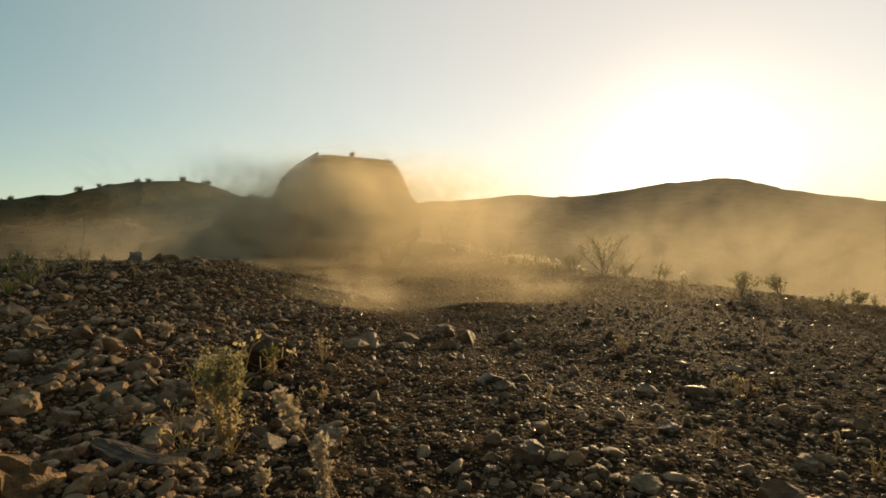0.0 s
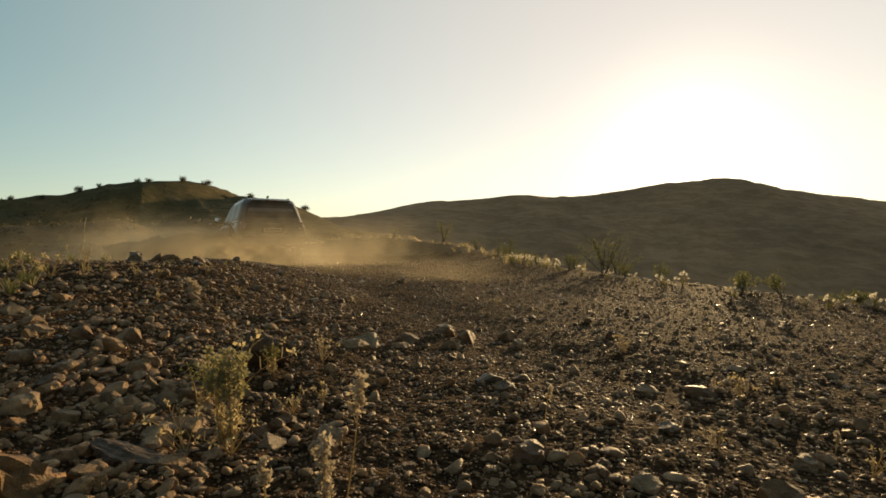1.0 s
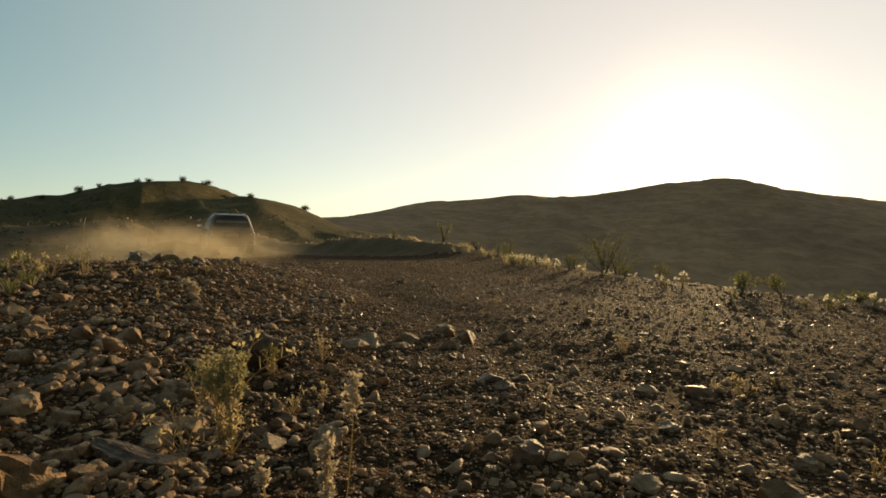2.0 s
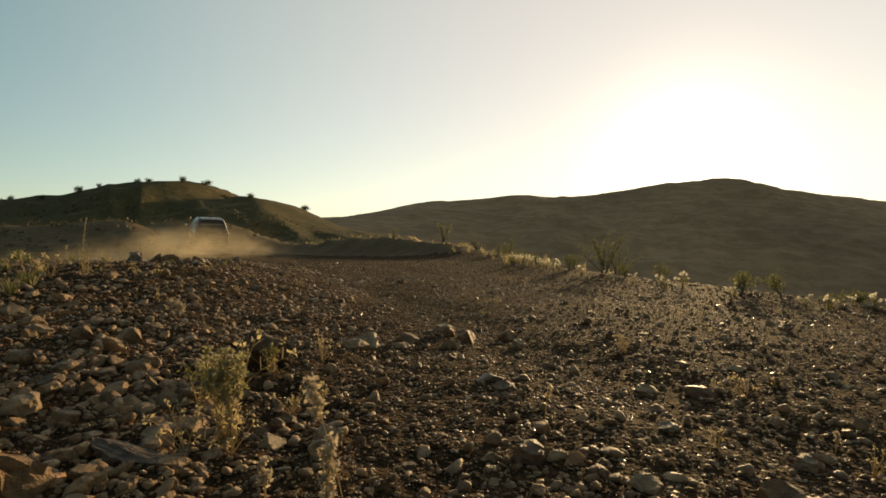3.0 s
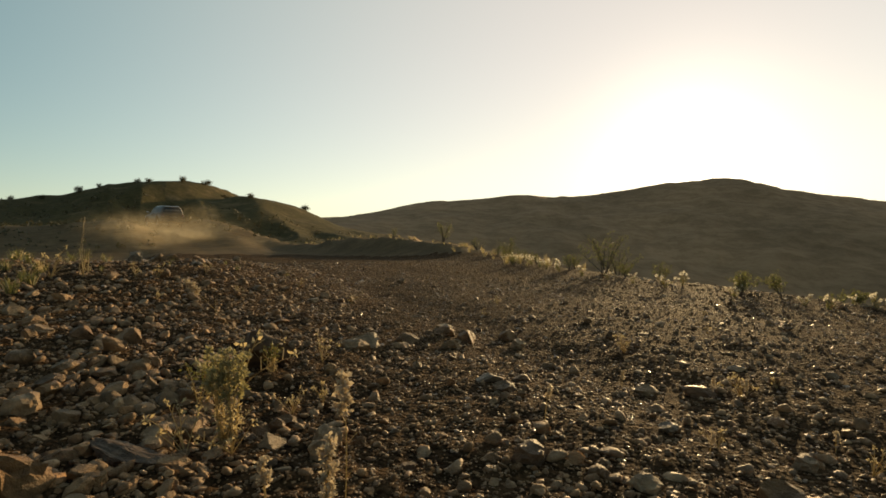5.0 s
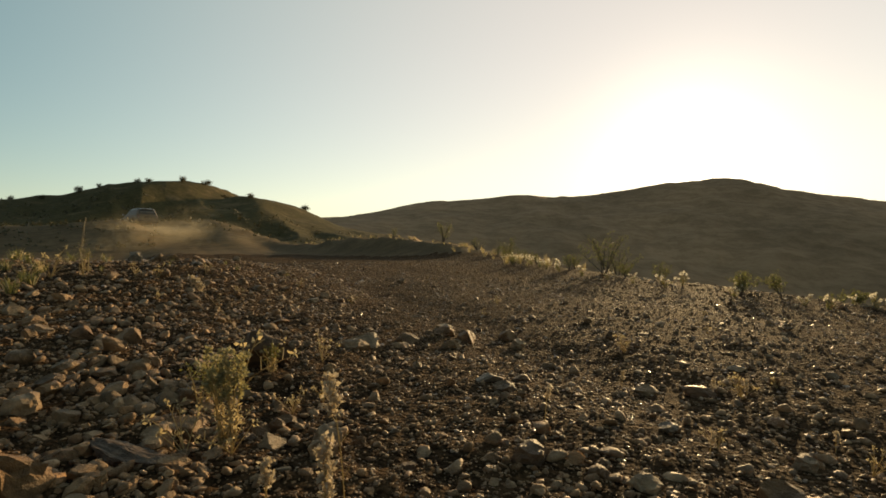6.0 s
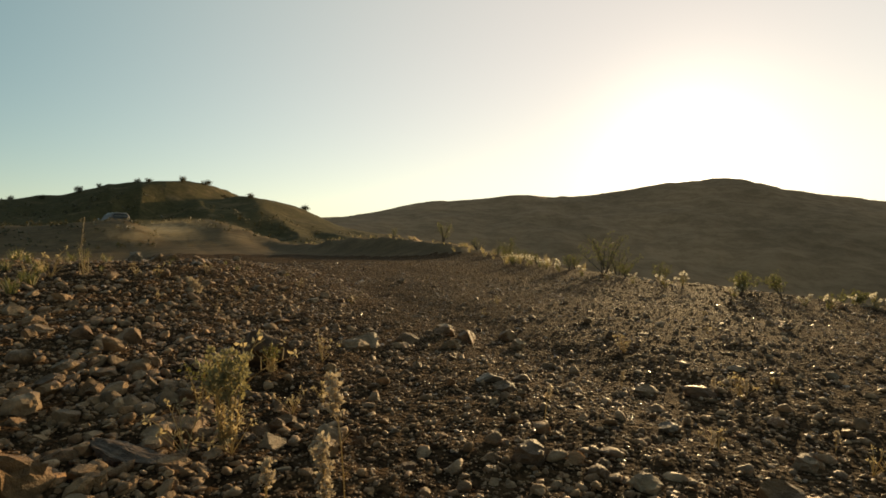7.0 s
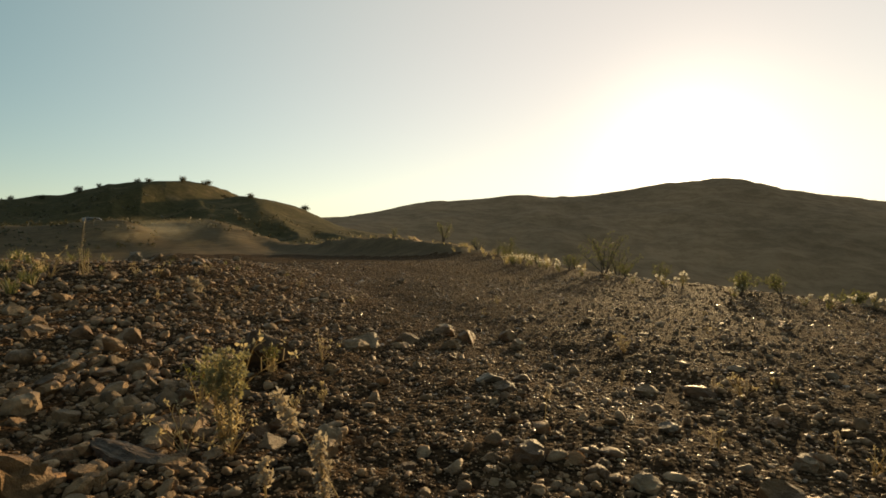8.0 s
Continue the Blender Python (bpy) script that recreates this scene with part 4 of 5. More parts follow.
def sprig(high, arms=6, label="small dry straw-coloured sprig on the gravel"):
    root = tagged(new("dry_sprig"), label, "plant", "dry sprigs")
    for _ in range(arms):
        bm, hd = bmesh.new(), bmesh.new()
        pts = bent((0, 0, 0), PR.uniform(0.05, 0.8), PR.uniform(0, 6.3), high * PR.uniform(0.5, 1.05), PR.uniform(-0.3, 0.8), 5)
        tube(bm, pts, high * 0.008 + 0.0003, high * 0.004 + 0.0002, 4)
        for k in (2, 3, 4):
            if PR.random() < 0.6:
                tube(bm, bent(pts[k], PR.uniform(0.3, 1.0), PR.uniform(0, 6.3), high * 0.2, 0.3, 3), high * 0.007 + 0.0003, high * 0.004 + 0.0002, 4)
        for _ in range(9):
            leaf(hd, pts[-1] + Vector((PR.gauss(0, 1), PR.gauss(0, 1), PR.gauss(0, 1))) * high * 0.035, high * PR.uniform(0.06, 0.13), 0.5)
        stem = part("stem", bm, STRAW, root)
        part("dry_tip", hd, STRAW, stem, "pale dry tip")
    return root


def fluffy_plant(high, heads=9, label="low plant with backlit white seed heads at the track's edge"):
    root = tagged(new("fluffy_plant"), label, "plant", "fluffy plants along the edge")
    lf = bmesh.new()
    for _ in range(heads):
        bm, hd = bmesh.new(), bmesh.new()
        pts = bent((0, 0, 0), PR.uniform(0.05, 0.75), PR.uniform(0, 6.3), high * PR.uniform(0.6, 1.05), 0.2, 4)
        tube(bm, pts, high * 0.012, high * 0.007, 4)
        r = high * PR.uniform(0.08, 0.14)
        for _ in range(34):
            d = Vector((PR.gauss(0, 1), PR.gauss(0, 1), PR.gauss(0, 1))).normalized()
            leaf(hd, pts[-1] + d * r * PR.random(), r * PR.uniform(0.4, 0.8), 0.35)
        for _ in range(14):
            leaf(lf, pts[PR.randint(0, 3)] + Vector((PR.gauss(0, 1), PR.gauss(0, 1), PR.gauss(0, 1))) * high * 0.05, high * PR.uniform(0.08, 0.16), 0.35)
        stem = part("stem", bm, STRAW, root)
        part("seed_head", hd, FLUFF, stem, "white backlit seed head")
    tagged(part("foliage", lf, LEAF, root), kind="stuff")
    return root


def shrub(high, wide, limbs=11, leaves=900, size=0.03, label="olive-green desert shrub at the edge of the track", group="shrubs along the edge"):
    root = tagged(new("desert_shrub"), label, "shrub", group)
    lf = bmesh.new()
    tips = []
    for _ in range(limbs):
        bm = bmesh.new()
        t = PR.uniform(0, 2 * math.pi)
        pts = bent((PR.uniform(-0.05, 0.05) * wide, PR.uniform(-0.05, 0.05) * wide, 0), PR.uniform(0.05, 0.95) * min(1, wide / high), t, high * PR.uniform(0.7, 1.05), PR.uniform(-0.3, 0.3), 6)
        tube(bm, pts, high * 0.016, high * 0.004)
        tips.append((pts, 2))
        for k in (2, 3, 4, 5):
            tw = bent(pts[k], PR.uniform(0.3, 1.1), t + PR.uniform(-1.4, 1.4), high * PR.uniform(0.2, 0.42), 0.1, 4)
            tube(bm, tw, high * 0.006, high * 0.002, 4)
            tips.append((tw, 1))
        part("limb", bm, TWIG, root)
    for _ in range(leaves):
        pts, k0 = tips[PR.randrange(len(tips))]
        i = PR.randint(k0, len(pts) - 1)
        leaf(lf, pts[i] + Vector((PR.gauss(0, 1), PR.gauss(0, 1), PR.gauss(0, 1))) * high * 0.045, size * PR.uniform(0.6, 1.3))
    tagged(part("foliage", lf, LEAF, root), kind="stuff")
    return root


# close to the lens
set_down(bushy_herb(0.140, 11), -0.357, 0.872, 0, 2.2, 6)
set_down(herb(0.10, 6, 200, "low green herb between stones"), -0.47, 1.03, 40, 1.2, 5)
set_down(herb(0.07, 6, 160, "low green herb between stones"), -0.415, 1.28, 80, 1.0, 5)
STALK_AT = (-0.118, 0.636)
STALK = set_down(flower_stalk(0.158, 0.026, 0.0009, "dry stalk with a pale seed head swaying in wind"), *STALK_AT)
TALL_AT = (-0.42, 1.30)
TALL = set_down(flower_stalk(0.312, 0.024, 0.0007, "tall thin stalk with a pale head bent by wind", 0.0), *TALL_AT)
set_down(flower_stalk(0.088, 0.025, 0.002, "thick dry stalk covered in straw seed heads", 0.05, 0.075), -0.14, 0.625, 0, 3.5, 7)
set_down(flower_stalk(0.055, 0.019, 0.0015), -0.216, 0.643, 0, 5, 6)
set_down(flower_stalk(0.066, 0.012, 0.0009, "thin upright stalk with a small round head"), 0.184, 0.952, 0, 1.0, 6)
for x, y, h, n, s in ((0.552, 1.606, 0.062, 9, 0.8), (0.644, 1.134, 0.06, 7, 1.5), (0.436, 0.838, 0.042, 5, 1.5), (0.625, 0.767, 0.047, 6, 2), (0.749, 1.185, 0.034, 5, 1),
                      (0.306, 2.976, 0.055, 7, 0), (-0.446, 1.178, 0.16, 4, 2.5), (-0.455, 1.355, 0.085, 7, 1), (-0.327, 1.427, 0.076, 8, 1), (-0.29, 1.02, 0.05, 9, 0.8),
                      (-0.24, 1.06, 0.045, 9, 0.8), (1.18, 2.392, 0.035, 5, 0), (0.20, 2.5, 0.04, 5, 0), (-0.32, 0.80, 0.07, 6, 2), (-0.39, 0.80, 0.08, 6, 2), (0.95, 1.9, 0.035, 5, 0)):
    set_down(sprig(h, n), x, y, PR.uniform(0, 360), s, PR.uniform(4, 7))
for x, y, h in ((0.662, 1.15, 0.034), (0.404, 0.80, 0.040), (0.62, 1.21, 0.028), (0.43, 1.27, 0.036), (0.64, 0.86, 0.036)):
    set_down(flower_stalk(h, 0.011, 0.0007, "short dry stalk with a small backlit round head"), x, y, PR.uniform(0, 360), 1.0, 6)
# the grassy end of the berm
for x, y, h, n in ((-1.795, 2.195, 0.15, 60), (-1.878, 2.407, 0.14, 50), (-1.99, 2.5, 0.13, 50), (-2.1, 2.75, 0.16, 60), (-2.387, 2.882, 0.14, 60), (-2.25, 2.62, 0.15, 60), (-2.6, 3.3, 0.15, 50), (-2.9, 3.6, 0.18, 50),
                   (-2.5, 3.9, 0.14, 40), (-2.15, 3.4, 0.12, 36), (-1.62, 3.128, 0.07, 20), (-1.808, 2.796, 0.07, 20), (-1.302, 3.342, 0.08, 22), (-1.485, 3.613, 0.08, 22), (-1.9, 3.7, 0.09, 26), (-1.15, 3.9, 0.07, 20), (-3.1, 4.4, 0.2, 60), (-3.5, 4.3, 0.2, 60)):
    set_down(grass_tuft(h * 0.6, n, LEAF), x, y, PR.uniform(0, 360))
set_down(flower_stalk(0.30, 0.009, 0.0008, "tall dry flower spike above the grass", 0.02, 0.21, 0.9), -1.822, 2.644, 0, 1.0, 4)
set_down(herb(0.15, 7, 160, "thin herb round a tall flower spike"), -1.80, 2.65, 0, 1.0, 5)
for x, y, h in ((-1.96, 2.639, 0.17), (-1.558, 2.676, 0.07), (-1.487, 2.758, 0.08), (-2.05, 2.6, 0.13), (-1.35, 3.0, 0.06), (-1.0, 2.6, 0.05), (-0.9, 3.3, 0.06), (-0.5, 2.9, 0.05), (-1.25, 2.3, 0.05)):
    set_down(sprig(h, 7), x, y, PR.uniform(0, 360), 0.8, 5)
# along the outer edge of the track
for x, y, h in ((1.535, 5.831, 0.14), (1.679, 4.669, 0.10), (1.76, 4.174, 0.12), (1.94, 4.275, 0.115), (1.906, 3.451, 0.10), (2.058, 2.999, 0.075), (2.072, 2.83, 0.09), (2.32, 2.83, 0.09), (2.345, 3.018, 0.07),
                (1.341, 8.032, 0.155), (1.551, 7.209, 0.14), (1.45, 6.6, 0.12), (1.62, 5.2, 0.10), (1.2, 9.2, 0.16), (1.40, 8.6, 0.15), (2.5, 2.95, 0.08)):
    set_down(fluffy_plant(h * 0.95, 9), x, y, PR.uniform(0, 360))
for x, y, h, w in ((1.854, 6.057, 0.46, 0.50), (2.05, 6.2, 0.34, 0.45), (1.421, 8.0, 0.19, 0.3), (1.439, 11.11, 0.30, 0.5), (1.224, 11.916, 0.26, 0.5), (1.97, 3.499, 0.16, 0.22), (2.241, 3.513, 0.15, 0.24), (2.1, 3.7, 0.15, 0.24), (2.43, 3.085, 0.08, 0.12),
                   (0.9, 14.2, 0.35, 0.5), (0.018, 16.814, 0.65, 0.6), (1.6, 13.0, 0.5, 0.6), (1.75, 7.0, 0.2, 0.3), (1.55, 9.4, 0.2, 0.34), (2.05, 5.0, 0.16, 0.24), (1.9, 5.5, 0.14, 0.2), (2.6, 3.5, 0.12, 0.2), (-1.9, 20.4, 0.4, 0.5)):
    set_down(shrub(h, w, 9, 620, max(0.012, h * 0.05)), x, y, PR.uniform(0, 360))
for i in range(13):
    y = 6.9 + 0.36 * i
    x = float(track(y)[0] + crest(y)) + PR.gauss(-0.05, 0.12)
    if i % 3:
        set_down(fluffy_plant(PR.uniform(0.11, 0.16), 10), x, y, PR.uniform(0, 360))
    else:
        set_down(shrub(PR.uniform(0.14, 0.22), 0.34, 9, 520, 0.014), x, y, PR.uniform(0, 360))
for i in range(110):
    y = PR.uniform(6.5, 34)
    cx = float(track(y)[0]) + float(crest(y)) + PR.gauss(0.05, 0.28)
    set_down(grass_tuft(PR.uniform(0.10, 0.20), 24, GRASS, "dry straw grass on the bank's crest", 0.75), cx, y, PR.uniform(0, 360))
def crest_bush(high, wide):
    """A rounded, uneven bush that stands straight on the ground, seen from afar."""
    root = tagged(new("hill_bush"), "round dark bush on the hill's crest", "bush", "bushes on the crest")
    lf = bmesh.new()
    for _ in range(6):
        bm = bmesh.new()
        t, r = PR.uniform(0, 6.3), PR.uniform(0.1, 0.36) * wide
        top = Vector((r * math.cos(t), r * math.sin(t), high * PR.uniform(0.25, 0.6)))
        tube(bm, [Vector((0, 0, -0.1)), top * 0.5 + Vector((0, 0, -0.05)), top], high * 0.03, high * 0.01)
        part("limb", bm, TWIG, root)
        for _ in range(95):
            d = Vector((PR.gauss(0, 0.15) * wide, PR.gauss(0, 0.15) * wide, PR.gauss(-0.08, 0.2) * high))
            p = top + d
            p.z = max(p.z, 0.04 * high)
            leaf(lf, p, high * PR.uniform(0.09, 0.2), 0.6)
    tagged(part("foliage", lf, DARK_SCRUB, root), kind="stuff")
    return root


def far_scrub():
    """Low scrub strewn over the near hillsides and the mound, too far off to count."""
    bm = bmesh.new()
    for _ in range(950):
        if PR.random() < 0.4:
            x, y, s = PR.uniform(-42, -14), PR.uniform(30, 62), PR.uniform(0.12, 0.4)
            if abs(x - float(track(y)[0])) < 2.6:
                continue
        else:
            y = PR.uniform(68, 122)
            x, s = -y * (0.16 + 0.74 * PR.random() ** 0.75), PR.uniform(0.25, 0.9) * PR.uniform(0.5, 1)
        z = height(x, y)
        for _ in range(9):
            p = Vector((x + PR.gauss(0, 0.4) * s, y + PR.gauss(0, 0.4) * s, z + abs(PR.gauss(0.25, 0.3)) * s))
            leaf(bm, p, s * PR.uniform(0.4, 0.9), 0.7)
    me = bpy.data.meshes.new("far_scrub")
    bm.to_mesh(me)
    bm.free()
    me.materials.append(DARK_SCRUB)
    tagged(new("far_scrub", me), "low olive scrub scattered over the hillside", "scrub", kind="stuff")


# bushes on the near hill's crest
for x, y, h in ((-96.8, 127.5, 1.5), (-89.9, 130.4, 2.1), (-84.3, 129.3, 1.2), (-77.2, 133.3, 1.5), (-74.5, 134.1, 1.6), (-69.1, 140.7, 2.0), (-67.2, 150.0, 2.2), (-58.6, 143.0, 1.4), (-49.3, 136.0, 1.8), (-44.2, 169.0, 2.6), (-105, 128, 1.4), (-62.5, 150.2, 1.0)):
    set_down(crest_bush(h * 0.75, h * 1.15), x, y, PR.uniform(0, 360))
far_scrub()

# ---- dust thrown up by the wheels ----
def dust_mesh(seed, wide, high, wisps, density, dome=0.05):
    """A cloud of thin domed wisps that hang across the track at many angles and fade towards their rims."""
    rng = np.random.default_rng(seed)
    n = 9
    g = np.linspace(-1, 1, n)
    u, v = (a.ravel() for a in np.meshgrid(g, g))
    rr = np.hypot(u, v)
    fade = np.clip(1 - rr ** 2, 0, 1) ** 2
    i, j = (a.ravel() for a in np.meshgrid(np.arange(n - 1), np.arange(n - 1)))
    quad = np.stack([j * n + i, j * n + i + 1, (j + 1) * n + i + 1, (j + 1) * n + i], -1)
    vs, fs, ds = [], [], []
    for k in range(wisps):
        turn, lean, roll = rng.normal(0, 0.5), rng.normal(0, 0.3), rng.uniform(0, 6.3)
        c = np.array([math.sin(turn) * math.cos(lean), -math.cos(turn) * math.cos(lean), math.sin(lean)])
        side = np.array([math.cos(turn), math.sin(turn), 0.0])
        rise = np.cross(c, side)
        a, b = side * math.cos(roll) + rise * math.sin(roll), rise * math.cos(roll) - side * math.sin(roll)
        bow = dome * (1 - rr ** 2) * rng.choice((-1, 1)) + 0.04 * np.sin(3 * u + rng.uniform(0, 6)) * np.cos(2.5 * v + rng.uniform(0, 6))
        p = u[:, None] * a + v[:, None] * b + bow[:, None] * c
        at = np.clip(rng.normal(size=3), -1.5, 1.5) * 0.34
        p = (p * rng.uniform(0.55, 0.85) + at) * (wide, wide, high)
        vs.append(p)
        fs.append(quad + k * n * n)
        ds.append(fade * density * rng.uniform(0.6, 1.2))
    ob = mesh_object("dust_cloud", np.concatenate(vs), np.concatenate(fs), DUST, smooth=True)
    me = ob.data
    att = me.attributes.new("veil", "FLOAT", "POINT")
    att.data.foreach_set("value", np.concatenate(ds).astype(np.float32))
    bpy.data.objects.remove(ob)
    return me


# kinds of cloud: meshes, height, how long it hangs
DUST_LOW = ([dust_mesh(100 + i, 0.85, 0.15, 5, 0.22, 0.1) for i in range(3)], 0.15, 0.5)
DUST_NEAR = ([dust_mesh(105 + i, 1.35, 0.90, 6, 0.05, 0.12) for i in range(4)], 0.90, 0.5)
DUST_MID = ([dust_mesh(110 + i, 2.0, 0.90, 6, 0.052) for i in range(4)], 0.90, 1.1)
DUST_FAR = ([dust_mesh(120 + i, 3.8, 1.35, 7, 0.044, 0.1) for i in range(4)], 1.35, 1.7)
DUST_HILL = ([dust_mesh(125 + i, 3.0, 0.55, 6, 0.05) for i in range(3)], 0.55, 5.5)
DUST_VEIL = ([dust_mesh(130 + i, 2.6, 0.95, 5, 0.17) for i in range(3)], 0.951, 0.3)
DUST_SIDE = ([dust_mesh(135 + i, 2.3, 0.92, 5, 0.05) for i in range(4)], 0.92, 0.9)
DUST_SHROUD = ([dust_mesh(140 + i, 1.5, 0.85, 7, 0.17, 0.12) for i in range(3)], 0.85, 0.1)
PUFFS = []
scene.cycles.transparent_max_bounces = 64


def throw_dust():
    rng = random.Random(5)
    born = -0.72
    while born < 7.9:
        y = along(max(born, -0.5)) + min(0, born + 0.5) * 8
        kinds, size, life = DUST_LOW if y < 5.2 else DUST_NEAR if y < 13 else DUST_MID if y < 28 else DUST_FAR if y < 36.5 else DUST_HILL
        ob = new("dust_cloud", rng.choice(kinds))
        tagged(ob, "tan dust cloud hanging behind the car, lit by low sun", "dust", "dust clouds", "stuff")
        y += rng.choice((-7.0, -5.0, -3.5)) if y > 36.5 else rng.choice((-0.3, -0.2, 0.6, 3.2)) if y > 5.2 else -0.2
        x = float(track(y)[0]) + rng.choice((-1.1, -0.5, 0.9)) + rng.gauss(0, 0.25 if y < 13 else 0.7 if y < 28 else 1.5)
        PUFFS.append((ob, born, x, y, size, life * rng.uniform(0.7, 1.4)))
        born += 0.035 if -0.35 < born < 0.3 else 0.05 if born < 0.3 else 0.075 if born < 1.2 else 0.13 if born < 3 else 0.16 if born < 5 else 0.26
    # the thin veil that the passing car has left over the track
    for x, y, t in ((-2.6, 8.5, -0.5), (-1.2, 7.0, -0.5), (0.4, 6.0, -0.6), (1.6, 5.6, -0.6), (-3.6, 9.5, -0.3), (2.8, 6.4, -0.7), (0.6, 8.6, -0.4), (-2.4, 6.6, -0.3), (2.0, 9.0, -0.5), (3.6, 7.6, -0.6), (4.6, 9.0, -0.6), (1.2, 3.8, -0.5), (2.6, 4.6, -0.5), (3.6, 5.4, -0.4), (0.2, 4.6, -0.5), (2.0, 3.2, -0.4), (4.8, 6.6, -0.5), (-1.2, 4.8, -0.5), (3.0, 3.8, -0.5)):
        ob = new("dust_cloud", rng.choice(DUST_VEIL[0]))
        tagged(ob, "thin tan dust veil drifting over the track", "dust", "dust clouds", "stuff")
        PUFFS.append((ob, t, x, y, DUST_VEIL[1], 0.55 * rng.uniform(0.7, 1.3)))
    # the dust that the wind carries off to the inner side
    for i in range(26):
        y = 8.0 + 0.42 * i
        x = float(track(y)[0]) - rng.uniform(1.6, 2.2 + 0.14 * y)
        ob = new("dust_cloud", rng.choice(DUST_SIDE[0]))
        tagged(ob, "thin tan dust drifting sideways off the track", "dust", "dust clouds", "stuff")
        PUFFS.append((ob, (i - 10) * 0.09 if i > 10 else -0.5, x, y, DUST_SIDE[1], DUST_SIDE[2] * rng.uniform(0.7, 1.4)))
    # the cloud that still hides the tail as the shot begins
    for x, y, t in ((-2.6, 7.4, -0.6), (-1.9, 6.9, -0.5), (-1.2, 6.6, -0.5), (-0.5, 6.5, -0.6), (-1.6, 7.2, -0.4), (-0.9, 6.9, -0.4), (0.2, 6.7, -0.6), (-2.2, 7.1, -0.5), (-0.2, 6.9, -0.4), (-1.4, 6.7, -0.5), (-2.0, 7.3, -0.5)):
        ob = new("dust_cloud", rng.choice(DUST_SHROUD[0]))
        tagged(ob, "dense tan dust cloud hanging right behind the car", "dust", "dust clouds", "stuff")
        PUFFS.append((ob, t, x, y, DUST_SHROUD[1], DUST_SHROUD[2] * rng.uniform(3.5, 5)))


CLODS = []


def throw_clods():
    for t0, y, side, vx, vy, vz, s in ((1.35, 17.0, -0.8, -0.3, -0.5, 3.4, 0.05), (1.40, 17.4, -0.8, 0.4, -0.3, 2.9, 0.04), (1.45, 17.8, -0.7, 0.7, 0.2, 2.6, 0.035), (0.85, 13.9, 0.6, -0.2, -0.4, 2.4, 0.04), (0.0, 7.6, 0.2, -0.2, -0.6, 1.6, 0.03)):
        ob = new("dirt_clod", ROCKS[int(s * 1000) % len(ROCKS)])
        ob.scale = (s, s * 0.8, s * 0.7)
        tagged(ob, "dark clod of earth flung up by a wheel", "clod", "flung clods")
        CLODS.append((ob, t0, float(track(y)[0]) + side, y, vx, vy, vz, 400))


throw_dust()
throw_clods()

# ---- what moves ----
# the stalk nearest the lens: seconds and its lean in the wind, in degrees
LEAN = ((0, -23), (0.3, -3), (0.6, 14.5), (0.9, 11.5), (1.2, 17.5), (1.5, -4), (1.9, 8), (2.4, 13), (2.8, 2.5), (3.1, -11), (3.5, 19), (3.7, 0), (4.0, 12), (4.3, 11), (4.7, 11), (5.2, 3), (5.8, 12.5), (6.0, 0), (6.2, 15.5), (6.6, 17.5), (7.0, 1), (7.2, 1.5), (7.5, 14), (7.8, -26.5), (8.0, -24.5))

# the tall stalk behind the herb, bent over to one side
TALL_LEAN = ((0, -64), (0.3, -61), (0.6, -42), (1.0, -39.5), (1.3, -38.5), (1.6, -34.5), (2.2, -42), (2.8, -37), (3.1, -57), (3.5, -30), (4.0, -40), (4.5, -31.5), (5.1, -41), (5.8, -38.5), (6.3, -36.5), (6.8, -45), (7.4, -20), (8.0, -38))


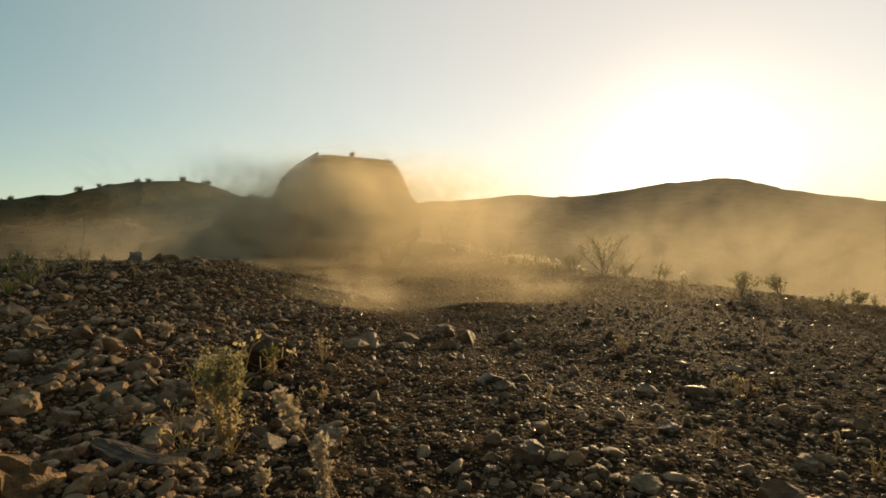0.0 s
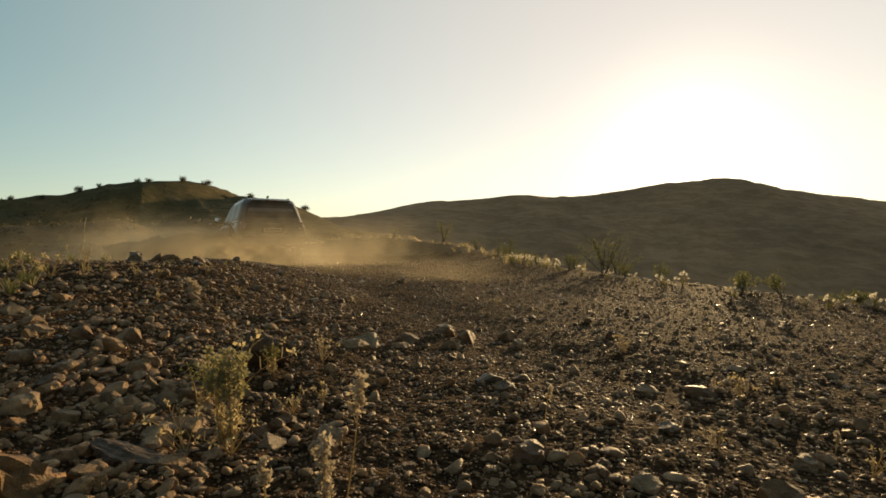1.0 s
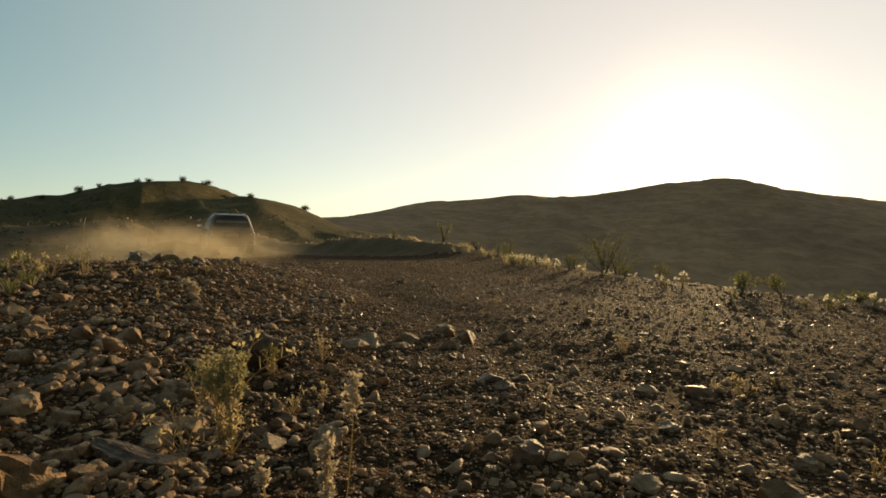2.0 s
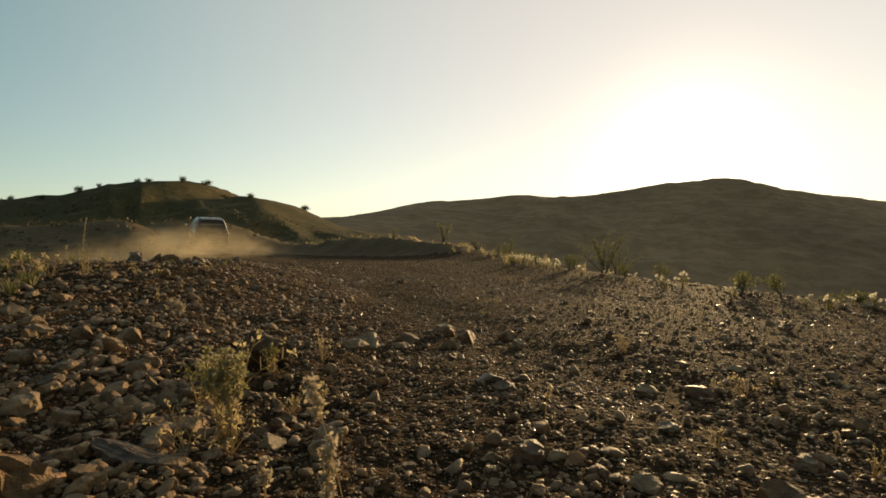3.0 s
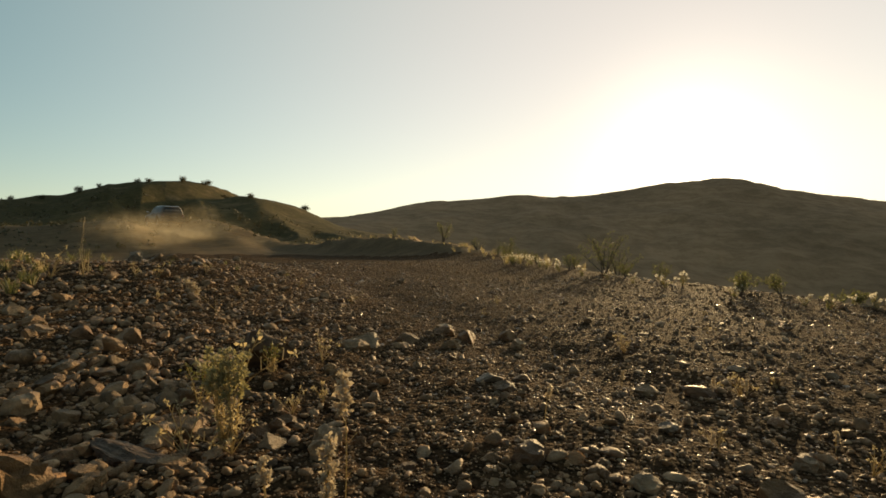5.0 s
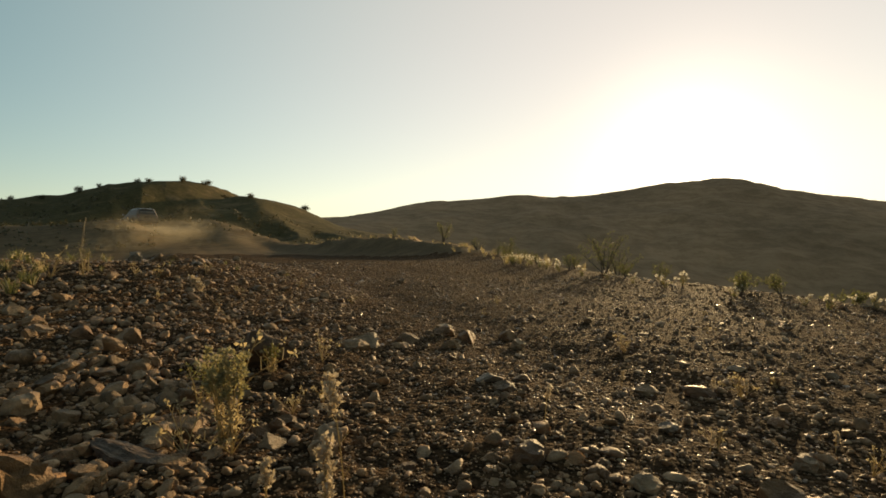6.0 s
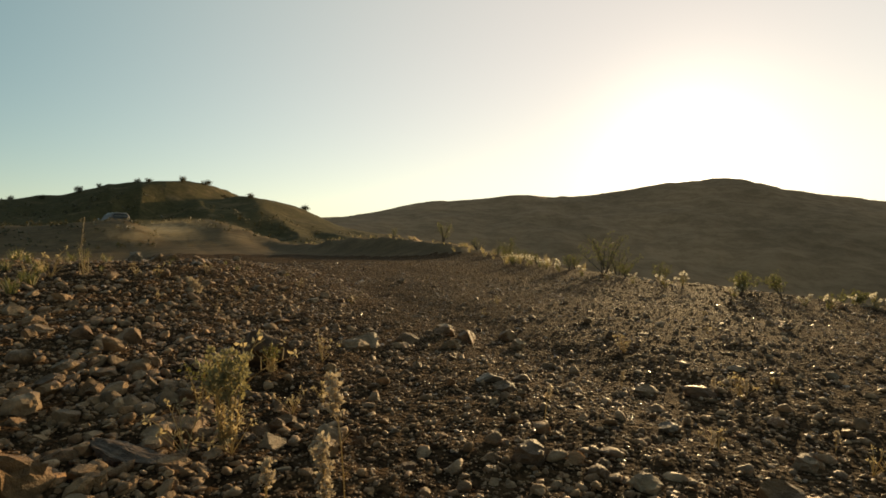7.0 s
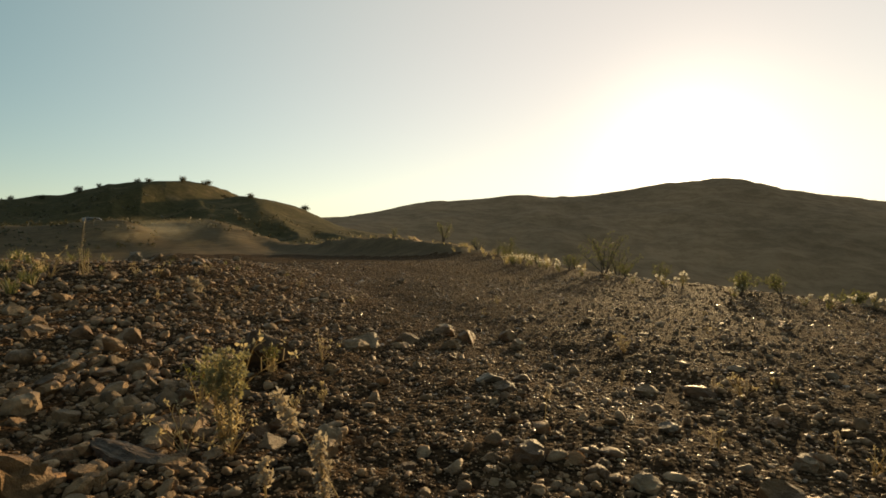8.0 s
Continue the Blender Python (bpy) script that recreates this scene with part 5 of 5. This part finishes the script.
def dust_rows(puff):
    """A puff lies in the ground until the wheels throw it up; then it rises, drifts, thins and settles."""
    ob, born, x, y, size, life = puff
    rows, z0 = [], height(x, y)
    low, high = z0 - size * 1.6 - 0.4, z0 + size * (1.15 if size == DUST_SHROUD[1] else 0.30)
    for i in range(41):
        t = i * 0.2
        age = t - born
        up = float(step(-0.15, 0.15, age))
        down = float(step(life, life + (0.8 if size in (DUST_SHROUD[1], DUST_VEIL[1]) else 2.2), age))
        d = max(0.0, age)
        drift = 1.2 * (1 - math.exp(-d * 0.8))
        z = low + (high - low) * up + (0.2 if y > 36.5 else 0.9 if y > 27 else 0.30 if y > 13 else 0.12) * size * (1 - math.exp(-d * 0.7)) - (high - low + 0.4 * size) * down
        rows.append((t, pose(x - drift * (0.6 if y > 36.5 else 2.8 if y > 27 else 1.6 if y > 13 else 1.0), y + 0.25 * drift, z, 0, 0, 25 * math.sin(9 * born) + 9 * d)))
    return rows


def clod_rows(clod):
    """A clod flung up by a wheel: it lies, flies in an arc, and lies again."""
    ob, t0, x, y, vx, vy, vz, spin = clod
    rows, z0 = [], height(x, y) + 0.02
    flight = 2 * vz / 9.81
    for i in range(81):
        t = i * 0.1
        a = min(max(t - t0, 0.0), flight)
        rows.append((t, pose(x + vx * a, y + vy * a, z0 + vz * a - 4.905 * a * a, spin * a, spin * 0.6 * a, 0)))
    return rows


def motions():
    times = [i / 10 for i in range(81)]
    walk(CAR, [(t, car_pose(t)) for t in times])
    spots = {w: w.location.copy() for w in WHEELS}
    turn, last = 0.0, tail_point(0)
    rows = {w: [] for w in WHEELS}
    for i in range(241):
        p = tail_point(i / 30)
        turn -= np.linalg.norm(p - last) / TYRE
        last = p
        for w in WHEELS:
            rows[w].append((i / 30, pose(*spots[w], math.degrees(turn), 0, 0)))
    for w in WHEELS:
        walk(w, rows[w])
    for puff in PUFFS:
        walk(puff[0], dust_rows(puff))
    for clod in CLODS:
        walk(clod[0], clod_rows(clod))
    for ob, x, y, turn, swing, pace in SWAYING:
        z = height(x, y)
        rows = []
        for i in range(65):
            t = i / 8
            a = swing * (math.sin(pace * t + x * 9) + 0.6 * math.sin(pace * 1.73 * t + y * 5))
            rows.append((t, pose(x, y, z, 0.4 * a, a, turn)))
        walk(ob, rows)
    for thing, (x, y), leans in ((STALK, STALK_AT, LEAN), (TALL, TALL_AT, TALL_LEAN)):
        walk(thing, [(t, pose(x, y, height(x, y), 0, a, 0)) for t, a in leans])


motions()
